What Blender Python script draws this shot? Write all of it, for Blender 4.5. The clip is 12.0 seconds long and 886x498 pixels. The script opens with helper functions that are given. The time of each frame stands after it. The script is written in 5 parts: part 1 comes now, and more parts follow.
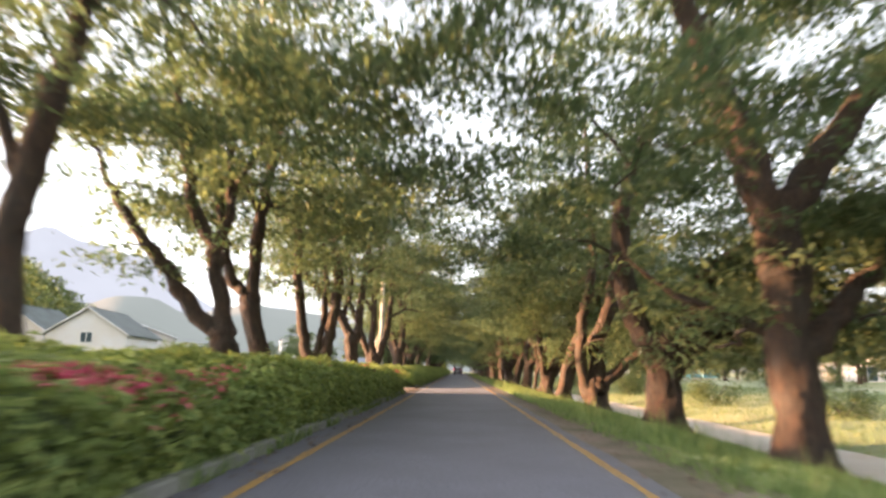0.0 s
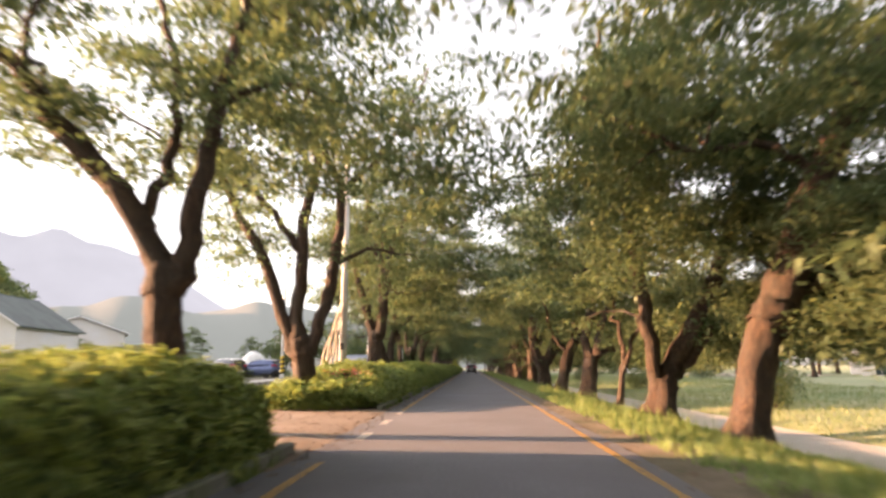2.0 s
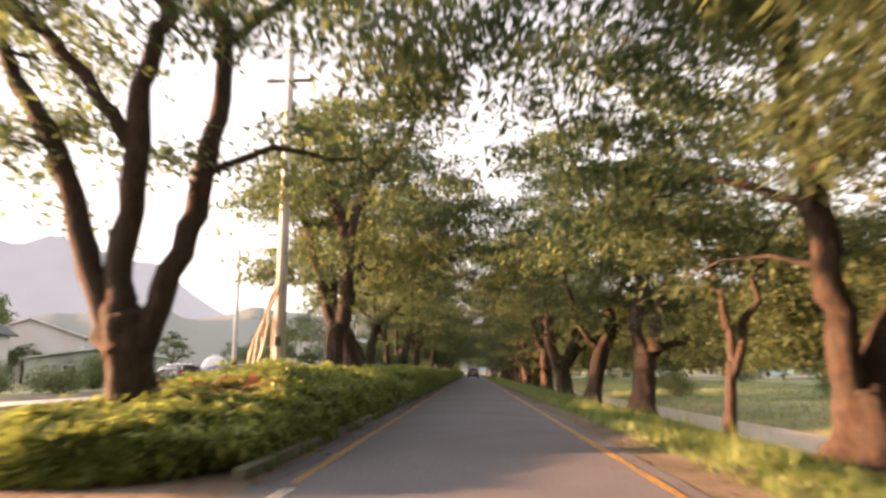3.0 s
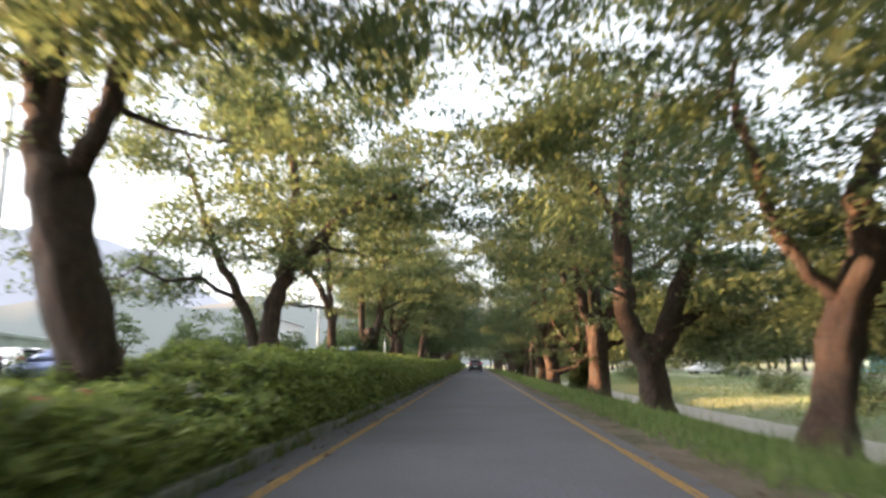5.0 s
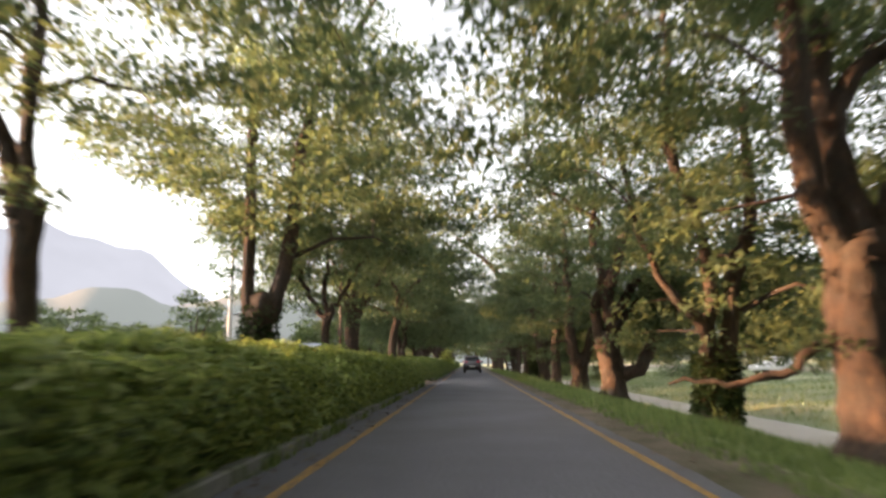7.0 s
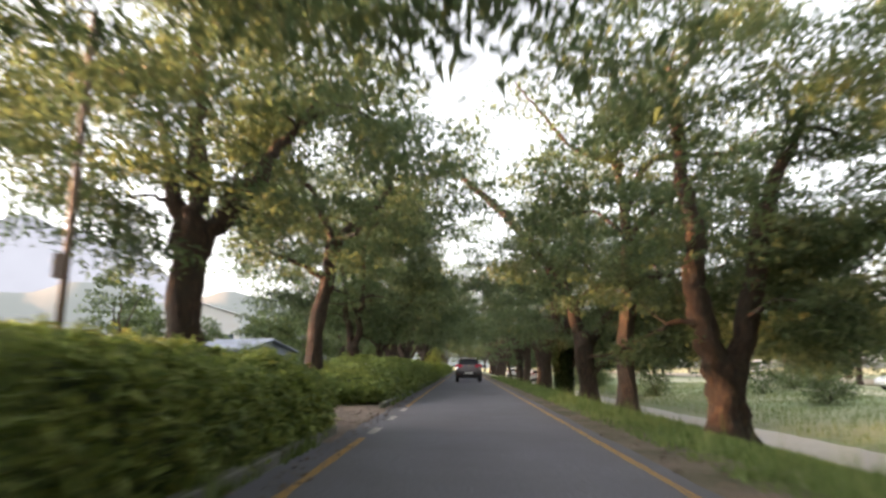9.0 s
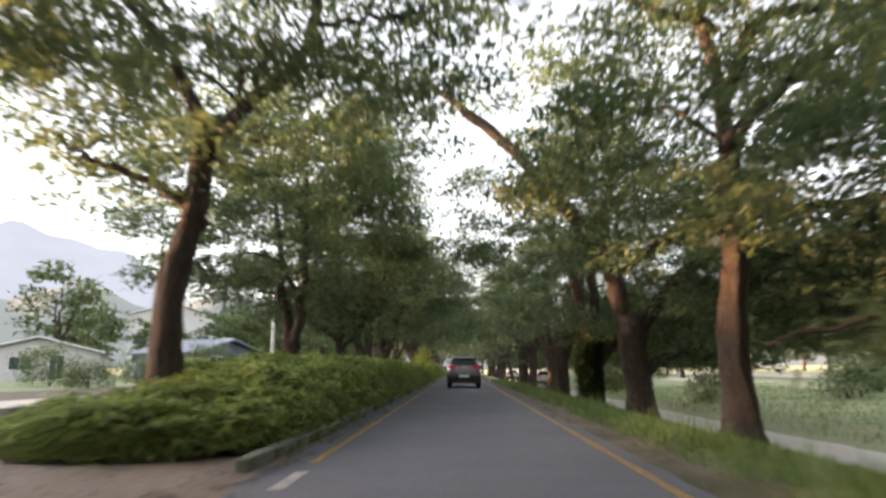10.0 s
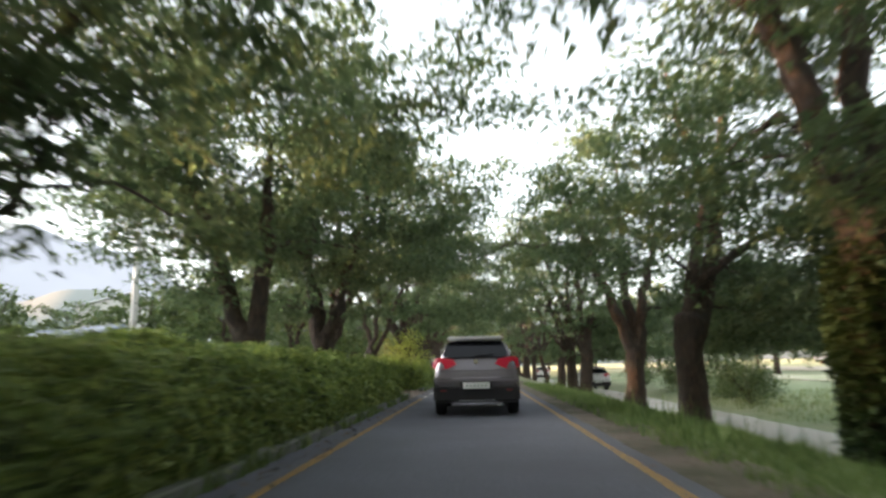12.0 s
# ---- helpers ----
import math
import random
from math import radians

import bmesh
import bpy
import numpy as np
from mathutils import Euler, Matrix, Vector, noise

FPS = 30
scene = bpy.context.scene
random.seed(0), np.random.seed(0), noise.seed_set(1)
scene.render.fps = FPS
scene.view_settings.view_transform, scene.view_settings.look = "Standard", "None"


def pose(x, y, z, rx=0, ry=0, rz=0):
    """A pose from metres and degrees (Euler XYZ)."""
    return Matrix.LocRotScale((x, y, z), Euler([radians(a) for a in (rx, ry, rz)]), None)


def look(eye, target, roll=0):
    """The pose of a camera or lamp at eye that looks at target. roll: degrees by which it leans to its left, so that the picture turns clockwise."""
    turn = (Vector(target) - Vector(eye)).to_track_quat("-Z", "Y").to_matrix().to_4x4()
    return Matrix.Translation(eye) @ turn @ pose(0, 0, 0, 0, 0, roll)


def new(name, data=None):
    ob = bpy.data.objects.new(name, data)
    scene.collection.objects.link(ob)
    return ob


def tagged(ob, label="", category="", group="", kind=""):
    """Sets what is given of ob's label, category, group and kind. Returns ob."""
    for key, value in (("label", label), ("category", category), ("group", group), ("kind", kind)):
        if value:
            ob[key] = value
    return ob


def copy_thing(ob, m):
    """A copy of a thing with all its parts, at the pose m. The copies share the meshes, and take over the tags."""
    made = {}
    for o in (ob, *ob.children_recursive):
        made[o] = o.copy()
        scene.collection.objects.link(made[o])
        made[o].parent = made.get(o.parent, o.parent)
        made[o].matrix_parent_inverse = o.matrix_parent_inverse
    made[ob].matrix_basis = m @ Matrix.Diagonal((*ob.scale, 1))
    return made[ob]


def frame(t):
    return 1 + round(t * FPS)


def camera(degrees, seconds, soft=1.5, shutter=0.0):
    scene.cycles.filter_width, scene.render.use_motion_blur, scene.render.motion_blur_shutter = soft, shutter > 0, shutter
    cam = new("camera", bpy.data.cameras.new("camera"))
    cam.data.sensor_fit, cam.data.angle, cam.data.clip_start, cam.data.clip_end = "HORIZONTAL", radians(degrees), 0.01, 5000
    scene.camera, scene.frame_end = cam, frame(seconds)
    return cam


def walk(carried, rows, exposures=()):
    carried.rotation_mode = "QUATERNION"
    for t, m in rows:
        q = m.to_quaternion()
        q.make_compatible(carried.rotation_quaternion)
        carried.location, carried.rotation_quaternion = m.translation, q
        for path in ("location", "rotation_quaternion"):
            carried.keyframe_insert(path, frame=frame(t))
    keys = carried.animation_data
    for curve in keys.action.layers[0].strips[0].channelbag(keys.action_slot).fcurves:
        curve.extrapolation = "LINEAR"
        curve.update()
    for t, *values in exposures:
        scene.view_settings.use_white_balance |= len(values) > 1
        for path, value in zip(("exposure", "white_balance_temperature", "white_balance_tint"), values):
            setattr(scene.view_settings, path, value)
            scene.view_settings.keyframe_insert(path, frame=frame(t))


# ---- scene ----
cam = camera(70.0, 12.0, 2.7, 0.5)
PATH = [
    (0, -0.133, -1.941, 1.001, 100.82, -0.58, 1.31),
    (0.5, -0.186, 3.217, 1.006, 100.56, -0.16, 2.01),
    (1, -0.219, 8.375, 0.999, 100.42, -0.36, 2.85),
    (1.5, -0.236, 13.462, 1.001, 100.32, 0.10, 2.99),
    (2, -0.251, 18.458, 1.037, 100.60, 0.14, 2.47),
    (2.5, -0.220, 23.321, 1.026, 100.60, 0.50, 2.19),
    (3, -0.208, 28.130, 1.019, 100.99, 0.71, 2.62),
    (3.2, -0.209, 30.060, 1.021, 101.36, 0.47, 3.31),
    (4.8, -0.235, 45.485, 1.016, 100.20, 0.01, 2.72),
    (5, -0.241, 47.411, 0.996, 100.29, 0.07, 2.81),
    (5.5, -0.270, 52.240, 1.019, 100.39, 0.53, 2.79),
    (6, -0.303, 57.090, 1.028, 100.54, 0.52, 3.00),
    (6.5, -0.330, 61.985, 1.019, 100.50, 0.24, 2.64),
    (6.7, -0.340, 63.934, 1.026, 100.08, 0.58, 2.41),
    (8.3, -0.465, 79.500, 1.021, 100.92, -0.36, 2.13),
    (8.5, -0.469, 81.442, 1.033, 100.71, -0.42, 2.07),
    (9, -0.439, 86.292, 1.049, 100.48, -0.44, 1.88),
    (9.5, -0.377, 91.116, 1.027, 100.52, -0.01, 1.58),
    (10, -0.294, 95.966, 1.011, 100.68, 0.35, 1.60),
    (10.5, -0.186, 100.895, 1.019, 100.91, 1.47, 1.68),
    (11, -0.128, 105.943, 1.013, 100.57, 1.44, 2.11),
    (11.5, -0.099, 110.967, 1.024, 100.60, 1.48, 2.58),
    (12, -0.074, 115.956, 1.001, 100.51, 1.19, 3.21),
]
walk(cam, [(t, pose(*r)) for t, *r in PATH], [(0.0, 3.33, 6450, 14), (1.3, 3.52, 6800, 17), (2.0, 3.2, 6900, 19), (2.7, 3.1, 7120, 22), (3.2, 2.95, 7400, 24), (5.0, 3.34, 6200, 13), (6.2, 3.12, 6650, 14), (8.5, 3.40, 6620, 15), (10.5, 3.27, 6400, 14), (12.0, 3.45, 6300, 8)])

# ---- world, sun ----
SUN = Vector((-1.0, 0.07, 0.158)).normalized()
world = bpy.data.worlds.new("world")
scene.world = world
world.use_nodes = True
wn, wl = world.node_tree.nodes, world.node_tree.links
sky = wn.new("ShaderNodeTexSky")
sky.sky_type, sky.sun_disc = "NISHITA", False
sky.sun_elevation, sky.sun_rotation = math.asin(SUN.z), math.atan2(SUN.x, SUN.y) % (2 * math.pi)
sky.dust_density, sky.air_density, sky.ozone_density = 3.0, 1.0, 1.0
milky = wn.new("ShaderNodeHueSaturation")
milky.inputs["Saturation"].default_value = 0.22
wl.new(sky.outputs[0], milky.inputs["Color"])
wl.new(milky.outputs[0], wn["Background"].inputs[0])
wn["Background"].inputs[1].default_value = 0.095
sun_data = bpy.data.lights.new("sun", "SUN")
sun_data.energy, sun_data.angle, sun_data.color = 4.2, radians(0.8), (1.0, 0.56, 0.28)
sun = new("sun", sun_data)
sun.matrix_world = look(SUN * 100, (0, 0, 0))

# ---- materials ----


def material(name, rough=0.8):
    m = bpy.data.materials.new(name)
    m.use_nodes = True
    b = m.node_tree.nodes["Principled BSDF"]
    b.inputs["Roughness"].default_value = rough
    return m, m.node_tree, b


def ramp(nt, fac, stops):
    r = nt.nodes.new("ShaderNodeValToRGB")
    while len(r.color_ramp.elements) < len(stops):
        r.color_ramp.elements.new(0.5)
    for e, (p, c) in zip(r.color_ramp.elements, stops):
        e.position, e.color = p, (*c, 1)
    nt.links.new(fac, r.inputs[0])
    return r.outputs[0]


def grain(nt, scale, detail=5, rough=0.6, stretch=(1, 1, 1)):
    co = nt.nodes.new("ShaderNodeTexCoord")
    mp = nt.nodes.new("ShaderNodeMapping")
    mp.inputs["Scale"].default_value = stretch
    nt.links.new(co.outputs["Object"], mp.inputs[0])
    n = nt.nodes.new("ShaderNodeTexNoise")
    n.inputs["Scale"].default_value, n.inputs["Detail"].default_value, n.inputs["Roughness"].default_value = scale, detail, rough
    nt.links.new(mp.outputs[0], n.inputs["Vector"])
    return n.outputs["Fac"]


def mix(nt, fac, a, b, mode="MIX"):
    n = nt.nodes.new("ShaderNodeMix")
    n.data_type, n.blend_type = "RGBA", mode
    for sock, v in ((n.inputs[0], fac), (n.inputs[6], a), (n.inputs[7], b)):
        if isinstance(v, (int, float)):
            sock.default_value = v
        elif isinstance(v, tuple):
            sock.default_value = (*v, 1)
        else:
            nt.links.new(v, sock)
    return n.outputs[2]


def bump(nt, b, height, strength, distance):
    n = nt.nodes.new("ShaderNodeBump")
    n.inputs["Strength"].default_value, n.inputs["Distance"].default_value = strength, distance
    nt.links.new(height, n.inputs["Height"])
    nt.links.new(n.outputs[0], b.inputs["Normal"])


def two_scale(name, dark, light, fine, coarse, rough=0.85, relief=0.4, depth=0.01, stretch=(1, 1, 1), stain=None):
    """A surface whose colour runs from dark to light by fine grain, with broad stains."""
    m, nt, b = material(name, rough)
    f = grain(nt, fine, 6, 0.65, stretch)
    c = ramp(nt, f, [(0.3, dark), (0.7, light)])
    g = grain(nt, coarse, 3, 0.55)
    s = ramp(nt, g, [(0.35, (0, 0, 0)), (0.68, (1, 1, 1))])
    c = mix(nt, s, c, stain if stain else tuple(0.65 * v for v in dark))
    nt.links.new(c, b.inputs["Base Color"])
    bump(nt, b, f, relief, depth)
    return m


def leaf_material(name, dark, light, warm, through_light=0.45):
    m, nt, b = material(name, 0.5)
    geo = nt.nodes.new("ShaderNodeNewGeometry")
    c = ramp(nt, geo.outputs["Random Per Island"], [(0.0, dark), (0.55, light), (1.0, warm)])
    g = grain(nt, 0.6, 2)
    c = mix(nt, ramp(nt, g, [(0.35, (0, 0, 0)), (0.7, (1, 1, 1))]), c, mix(nt, 0.5, c, dark))
    nt.links.new(c, b.inputs["Base Color"])
    b.inputs["Specular IOR Level"].default_value = 0.25
    tr = nt.nodes.new("ShaderNodeBsdfTranslucent")
    nt.links.new(mix(nt, 1.0, c, (1.0, 1.0, 0.78), "MULTIPLY"), tr.inputs["Color"])
    sh = nt.nodes.new("ShaderNodeMixShader")
    sh.inputs[0].default_value = through_light
    nt.links.new(b.outputs[0], sh.inputs[1])
    nt.links.new(tr.outputs[0], sh.inputs[2])
    nt.links.new(sh.outputs[0], nt.nodes["Material Output"].inputs[0])
    return m


def plain(name, colour, rough=0.5, metal=0.0, spread=0.12, scale=3.0):
    """Paint, plastic or metal with faint soiling."""
    m, nt, b = material(name, rough)
    b.inputs["Metallic"].default_value = metal
    g = grain(nt, scale, 5)
    c = ramp(nt, g, [(0.3, tuple(v * (1 - spread) for v in colour)), (0.7, tuple(min(1, v * (1 + spread)) for v in colour))])
    nt.links.new(c, b.inputs["Base Color"])
    return m


M_ASPHALT = two_scale("asphalt", (0.072, 0.077, 0.094), (0.190, 0.195, 0.236), 26, 0.55, 0.85, 0.6, 0.008, stain=(0.105, 0.107, 0.130))
M_APRON = two_scale("worn_concrete", (0.11, 0.085, 0.072), (0.27, 0.215, 0.18), 11, 0.9, 0.9, 0.6, 0.01, stain=(0.16, 0.12, 0.09))
M_DIRT = two_scale("dirt", (0.11, 0.085, 0.07), (0.25, 0.20, 0.16), 22, 0.9, 0.95, 0.8, 0.02, stain=(0.07, 0.075, 0.035))
M_GROUND = two_scale("meadow", (0.12, 0.17, 0.07), (0.24, 0.30, 0.14), 3.0, 0.09, 0.95, 0.8, 0.05, stain=(0.31, 0.31, 0.19))
M_PATH = two_scale("pale_concrete", (0.42, 0.40, 0.37), (0.62, 0.60, 0.56), 9, 0.4, 0.85, 0.4, 0.008, stain=(0.46, 0.43, 0.38))
M_STRAW = two_scale("dry_straw_grass", (0.36, 0.33, 0.23), (0.66, 0.60, 0.46), 7, 0.5, 0.95, 0.8, 0.03, stain=(0.30, 0.34, 0.17))
M_FALLOW = two_scale("fallow_earth", (0.36, 0.29, 0.25), (0.54, 0.44, 0.39), 5, 0.3, 0.95, 0.6, 0.03, stain=(0.30, 0.31, 0.18))
M_KERB = two_scale("kerb_concrete", (0.11, 0.11, 0.105), (0.25, 0.25, 0.24), 18, 1.1, 0.9, 0.6, 0.008, stain=(0.11, 0.125, 0.08))
M_PALE_KERB = two_scale("pale_kerb", (0.40, 0.38, 0.34), (0.62, 0.60, 0.55), 14, 0.8, 0.9, 0.5, 0.008)
M_BARK, _nt, _b = material("bark", 0.95)
_f = grain(_nt, 16, 7, 0.7, (1, 1, 0.22))
_c = ramp(_nt, _f, [(0.30, (0.016, 0.012, 0.010)), (0.52, (0.064, 0.039, 0.026)), (0.74, (0.138, 0.084, 0.055))])
_c = mix(_nt, ramp(_nt, grain(_nt, 1.9, 4), [(0.40, (0, 0, 0)), (0.66, (1, 1, 1))]), _c, mix(_nt, 0.6, _c, (0.050, 0.046, 0.038)))
_nt.links.new(_c, _b.inputs["Base Color"])
bump(_nt, _b, mix(_nt, 0.35, ramp(_nt, _f, [(0.3, (0, 0, 0)), (0.7, (1, 1, 1))]), ramp(_nt, grain(_nt, 4.5, 3, 0.5, (1, 1, 0.5)), [(0.3, (0, 0, 0)), (0.7, (1, 1, 1))])), 1.0, 0.07)
M_TWIG = plain("twig_bark", (0.045, 0.033, 0.026), 0.9, 0, 0.3, 6)
M_LEAF = leaf_material("cherry_leaf", (0.070, 0.110, 0.062), (0.135, 0.185, 0.100), (0.175, 0.212, 0.108), 0.55)
M_IVY = leaf_material("ivy_leaf", (0.018, 0.035, 0.012), (0.04, 0.065, 0.02), (0.06, 0.09, 0.03), 0.25)
M_HEDGE = leaf_material("hedge_leaf", (0.14, 0.20, 0.07), (0.27, 0.34, 0.105), (0.40, 0.44, 0.14), 0.45)
M_HEDGE_CORE = two_scale("hedge_inner_shade", (0.05, 0.075, 0.028), (0.12, 0.16, 0.055), 14, 2, 1.0, 1.0, 0.05)
M_PINK = leaf_material("azalea_flower", (0.50, 0.08, 0.16), (0.68, 0.14, 0.22), (0.75, 0.25, 0.26), 0.3)
M_WHITE_FLOWER = leaf_material("white_flower", (0.55, 0.55, 0.5), (0.75, 0.75, 0.7), (0.8, 0.8, 0.72), 0.3)
M_LITTER = leaf_material("dry_leaf", (0.05, 0.035, 0.022), (0.12, 0.08, 0.05), (0.20, 0.14, 0.09), 0.1)
M_GRASS = leaf_material("grass_blade", (0.095, 0.15, 0.05), (0.20, 0.28, 0.10), (0.29, 0.34, 0.14), 0.45)
M_MEADOW_GRASS = leaf_material("meadow_grass_blade", (0.14, 0.20, 0.085), (0.26, 0.32, 0.15), (0.35, 0.36, 0.21), 0.45)
# yellow raised to paint in the sun that falls through the hedge opening
M_SUNLIT_LEAF = leaf_material("painted_sunlit_leaf", (0.22, 0.27, 0.06), (0.34, 0.40, 0.10), (0.42, 0.46, 0.14), 0.45)
M_FAR_LEAF = leaf_material("far_leaf", (0.075, 0.11, 0.05), (0.14, 0.19, 0.08), (0.19, 0.22, 0.09))


def paint_material(name, colour, under, wear):
    m, nt, b = material(name, 0.7)
    f = grain(nt, 16, 8, 0.75)
    w = ramp(nt, f, [(wear, (0, 0, 0)), (wear + 0.1, (1, 1, 1))])
    c = mix(nt, grain(nt, 1.5, 4), colour, tuple(v * 0.65 for v in colour))
    nt.links.new(mix(nt, w, under, c), b.inputs["Base Color"])
    return m


M_YELLOW = paint_material("yellow_road_paint", (0.60, 0.33, 0.05), (0.14, 0.115, 0.09), 0.45)
M_WHITE_PAINT = paint_material("white_road_paint", (0.52, 0.50, 0.47), (0.14, 0.13, 0.13), 0.42)

# ---- mesh helpers ----


def mesh_of(name, verts, faces, mats, smooth=False):
    """A mesh of arrays: verts (n, 3), faces (m, 3) or (m, 4), all of one size."""
    verts, faces = np.asarray(verts, np.float32), np.asarray(faces, np.int32)
    me = bpy.data.meshes.new(name)
    k = faces.shape[1]
    me.vertices.add(len(verts))
    me.vertices.foreach_set("co", verts.ravel())
    me.loops.add(faces.size)
    me.loops.foreach_set("vertex_index", faces.ravel())
    me.polygons.add(len(faces))
    me.polygons.foreach_set("loop_start", np.arange(0, faces.size, k, dtype=np.int32))
    me.update(calc_edges=True)
    if smooth:
        me.polygons.foreach_set("use_smooth", np.ones(len(faces), bool))
    for m in mats if isinstance(mats, (list, tuple)) else (mats,):
        me.materials.append(m)
    return me


def child(name, me, parent, label="", kind=""):
    ob = new(name, me)
    ob.parent = parent
    return tagged(ob, label, kind=kind)


def part(name, bm, mat, parent, label="", smooth=False):
    me = bpy.data.meshes.new(name)
    bm.to_mesh(me)
    bm.free()
    me.materials.append(mat)
    if smooth:
        for p in me.polygons:
            p.use_smooth = True
    return child(name, me, parent, label)


def box_bm(x0, x1, y0, y1, z0, z1, bevel=0.0, segments=1):
    bm = bmesh.new()
    bmesh.ops.create_cube(bm, size=1)
    for v in bm.verts:
        v.co = ((x0 + x1) / 2 + v.co.x * (x1 - x0), (y0 + y1) / 2 + v.co.y * (y1 - y0), (z0 + z1) / 2 + v.co.z * (z1 - z0))
    if bevel:
        bmesh.ops.bevel(bm, geom=bm.edges[:], offset=bevel, segments=segments, affect="EDGES")
    return bm


def rod_bm(p0, p1, r0, r1=None, sides=12):
    p0, p1 = Vector(p0), Vector(p1)
    d = p1 - p0
    bm = bmesh.new()
    bmesh.ops.create_cone(bm, cap_ends=True, segments=sides, radius1=r0, radius2=r0 if r1 is None else r1, depth=d.length)
    bm.transform(Matrix.Translation((p0 + p1) / 2) @ d.to_track_quat("Z", "Y").to_matrix().to_4x4())
    return bm


def base(name, x, y, z, label, category, group="", turn=0.0):
    """An empty at a thing's base."""
    ob = new(name)
    ob.empty_display_size = 0.2
    ob.matrix_world = pose(x, y, z, 0, 0, turn)
    return tagged(ob, label, category, group)


def profile(pts):
    """A smooth reading of a short table of (x, z)."""
    xs, zs = zip(*pts)
    return lambda x: np.interp(x, xs, zs)


def ripple(x, y, size, seed=0.0):
    """Cheap smooth unevenness between -1 and 1."""
    a, b = np.asarray(x) / size, np.asarray(y) / size
    return (np.sin(a * 1.7 + b * 0.9 + seed) + np.sin(b * 2.3 - a * 0.6 + seed * 1.7) + np.sin(a * 3.1 + b * 2.7 + seed * 0.6) * 0.6
            + np.sin(b * 5.3 + a * 1.1 + seed * 2.1) * 0.4) / 3.0


# ---- ground ----
GROUND_Z = profile([(-1500, 12), (-300, 3), (-60, 0.3), (-17, 0.12), (-14.6, 0.12), (-14.2, 0.0), (-7.0, -0.02), (-6.7, 0.10), (-2.6, 0.10), (-2.4, -0.03),
                    (2.0, -0.03), (2.4, 0.0), (3.2, -0.09), (4.2, -0.27), (5.3, -0.48), (6.6, -0.93), (9.7, -0.93), (11.5, -0.75), (16, -0.7), (24, -0.35), (60, 0.0), (300, 2), (1500, 10)])


GAPS = ((26.7, 34.4), (96.9, 103.2), (137.5, 142.5))


def bank(y):
    """How far the bank's foot and the path come nearer to the road, farther down the avenue."""
    return 0.8 * np.clip((np.asarray(y) - 105) / 11, 0, 1)


def ground_z(x, y):
    rough = np.clip((np.abs(np.asarray(x) + 0.2) - 2.6) / 2.0, 0, 1) * np.where((np.asarray(x) < -6.5) & (np.asarray(x) > -17), 0.0, 1.0)
    rough = rough * np.where((np.asarray(x) > 6.6 - bank(y)) & (np.asarray(x) < 10.0 - bank(y)), 0.0, 1.0)
    opening = np.any([(np.asarray(y) > a - 1.9) & (np.asarray(y) < b + 3.5) for a, b in GAPS], axis=0) & (np.asarray(x) > -7.1) & (np.asarray(x) < -2.3)
    return np.where(opening, -0.05, GROUND_Z(np.asarray(x) + bank(y) * np.clip((np.asarray(x) - 4.4) / 1.2, 0, 1))) + 0.06 * rough * ~opening * ripple(x, y, 1.6) + 0.03 * rough * ~opening * ripple(x, y, 0.45, 2.0)


gx = np.concatenate([[-1500, -700, -300, -150, -100], np.arange(-70, -18, 4.0), np.arange(-18, -14.5, 0.8), [-14.6, -14.2, -12, -9.5, -7.0, -6.7],
                     np.arange(-6.2, -2.7, 0.6), [-2.6, -2.4, -1, 1, 2.0], np.arange(2.2, 11.8, 0.3), np.arange(12, 30, 1.5), np.arange(32, 72, 5.0), [100, 150, 300, 700, 1500]])
gy = np.concatenate([[-600, -200, -80, -40, -20], np.arange(-10, 165, 0.6), np.arange(170, 300, 8.0), [350, 450, 700, 1100, 1700]])
X, Y = np.meshgrid(gx, gy)
Z = ground_z(X, Y)
nx, ny = len(gx), len(gy)
ids = np.arange(nx * ny).reshape(ny, nx)
quads = np.stack([ids[:-1, :-1], ids[:-1, 1:], ids[1:, 1:], ids[1:, :-1]], -1).reshape(-1, 4)
ground = new("ground", mesh_of("ground", np.stack([X, Y, Z], -1).reshape(-1, 3), quads, M_GROUND, True))
tagged(ground, "uneven green and straw-coloured meadow ground beside the road", "ground", kind="structure")


def strip(name, mat, left, right, y0, y1, z, step, label, category="", wobble=0.0, crown=0.0, seed=0.0, across=6):
    """A flat strip along the road, its edges wandering by wobble."""
    ys = np.arange(y0, y1 + step / 2, step)
    v = []
    for i in range(across + 1):
        s = i / across
        l = left(ys) if callable(left) else np.full_like(ys, left)
        r = right(ys) if callable(right) else np.full_like(ys, right)
        x = l + (r - l) * s
        if i in (0, across):
            x = x + wobble * ripple(ys, ys * 0 + i, 0.5, seed) + wobble * 0.6 * ripple(ys, ys * 0, 0.13, seed + i)
        zz = z(x, ys) if callable(z) else np.full_like(ys, z)
        v.append(np.stack([x, ys, zz + crown * (1 - (2 * s - 1) ** 2)], -1))
    v = np.stack(v, 1)
    m, k = v.shape[:2]
    idx = np.arange(m * k).reshape(m, k)
    q = np.stack([idx[:-1, :-1], idx[:-1, 1:], idx[1:, 1:], idx[1:, :-1]], -1).reshape(-1, 4)
    ob = new(name, mesh_of(name, v.reshape(-1, 3), q, mat, True))
    return tagged(ob, label, category or name, kind="structure")


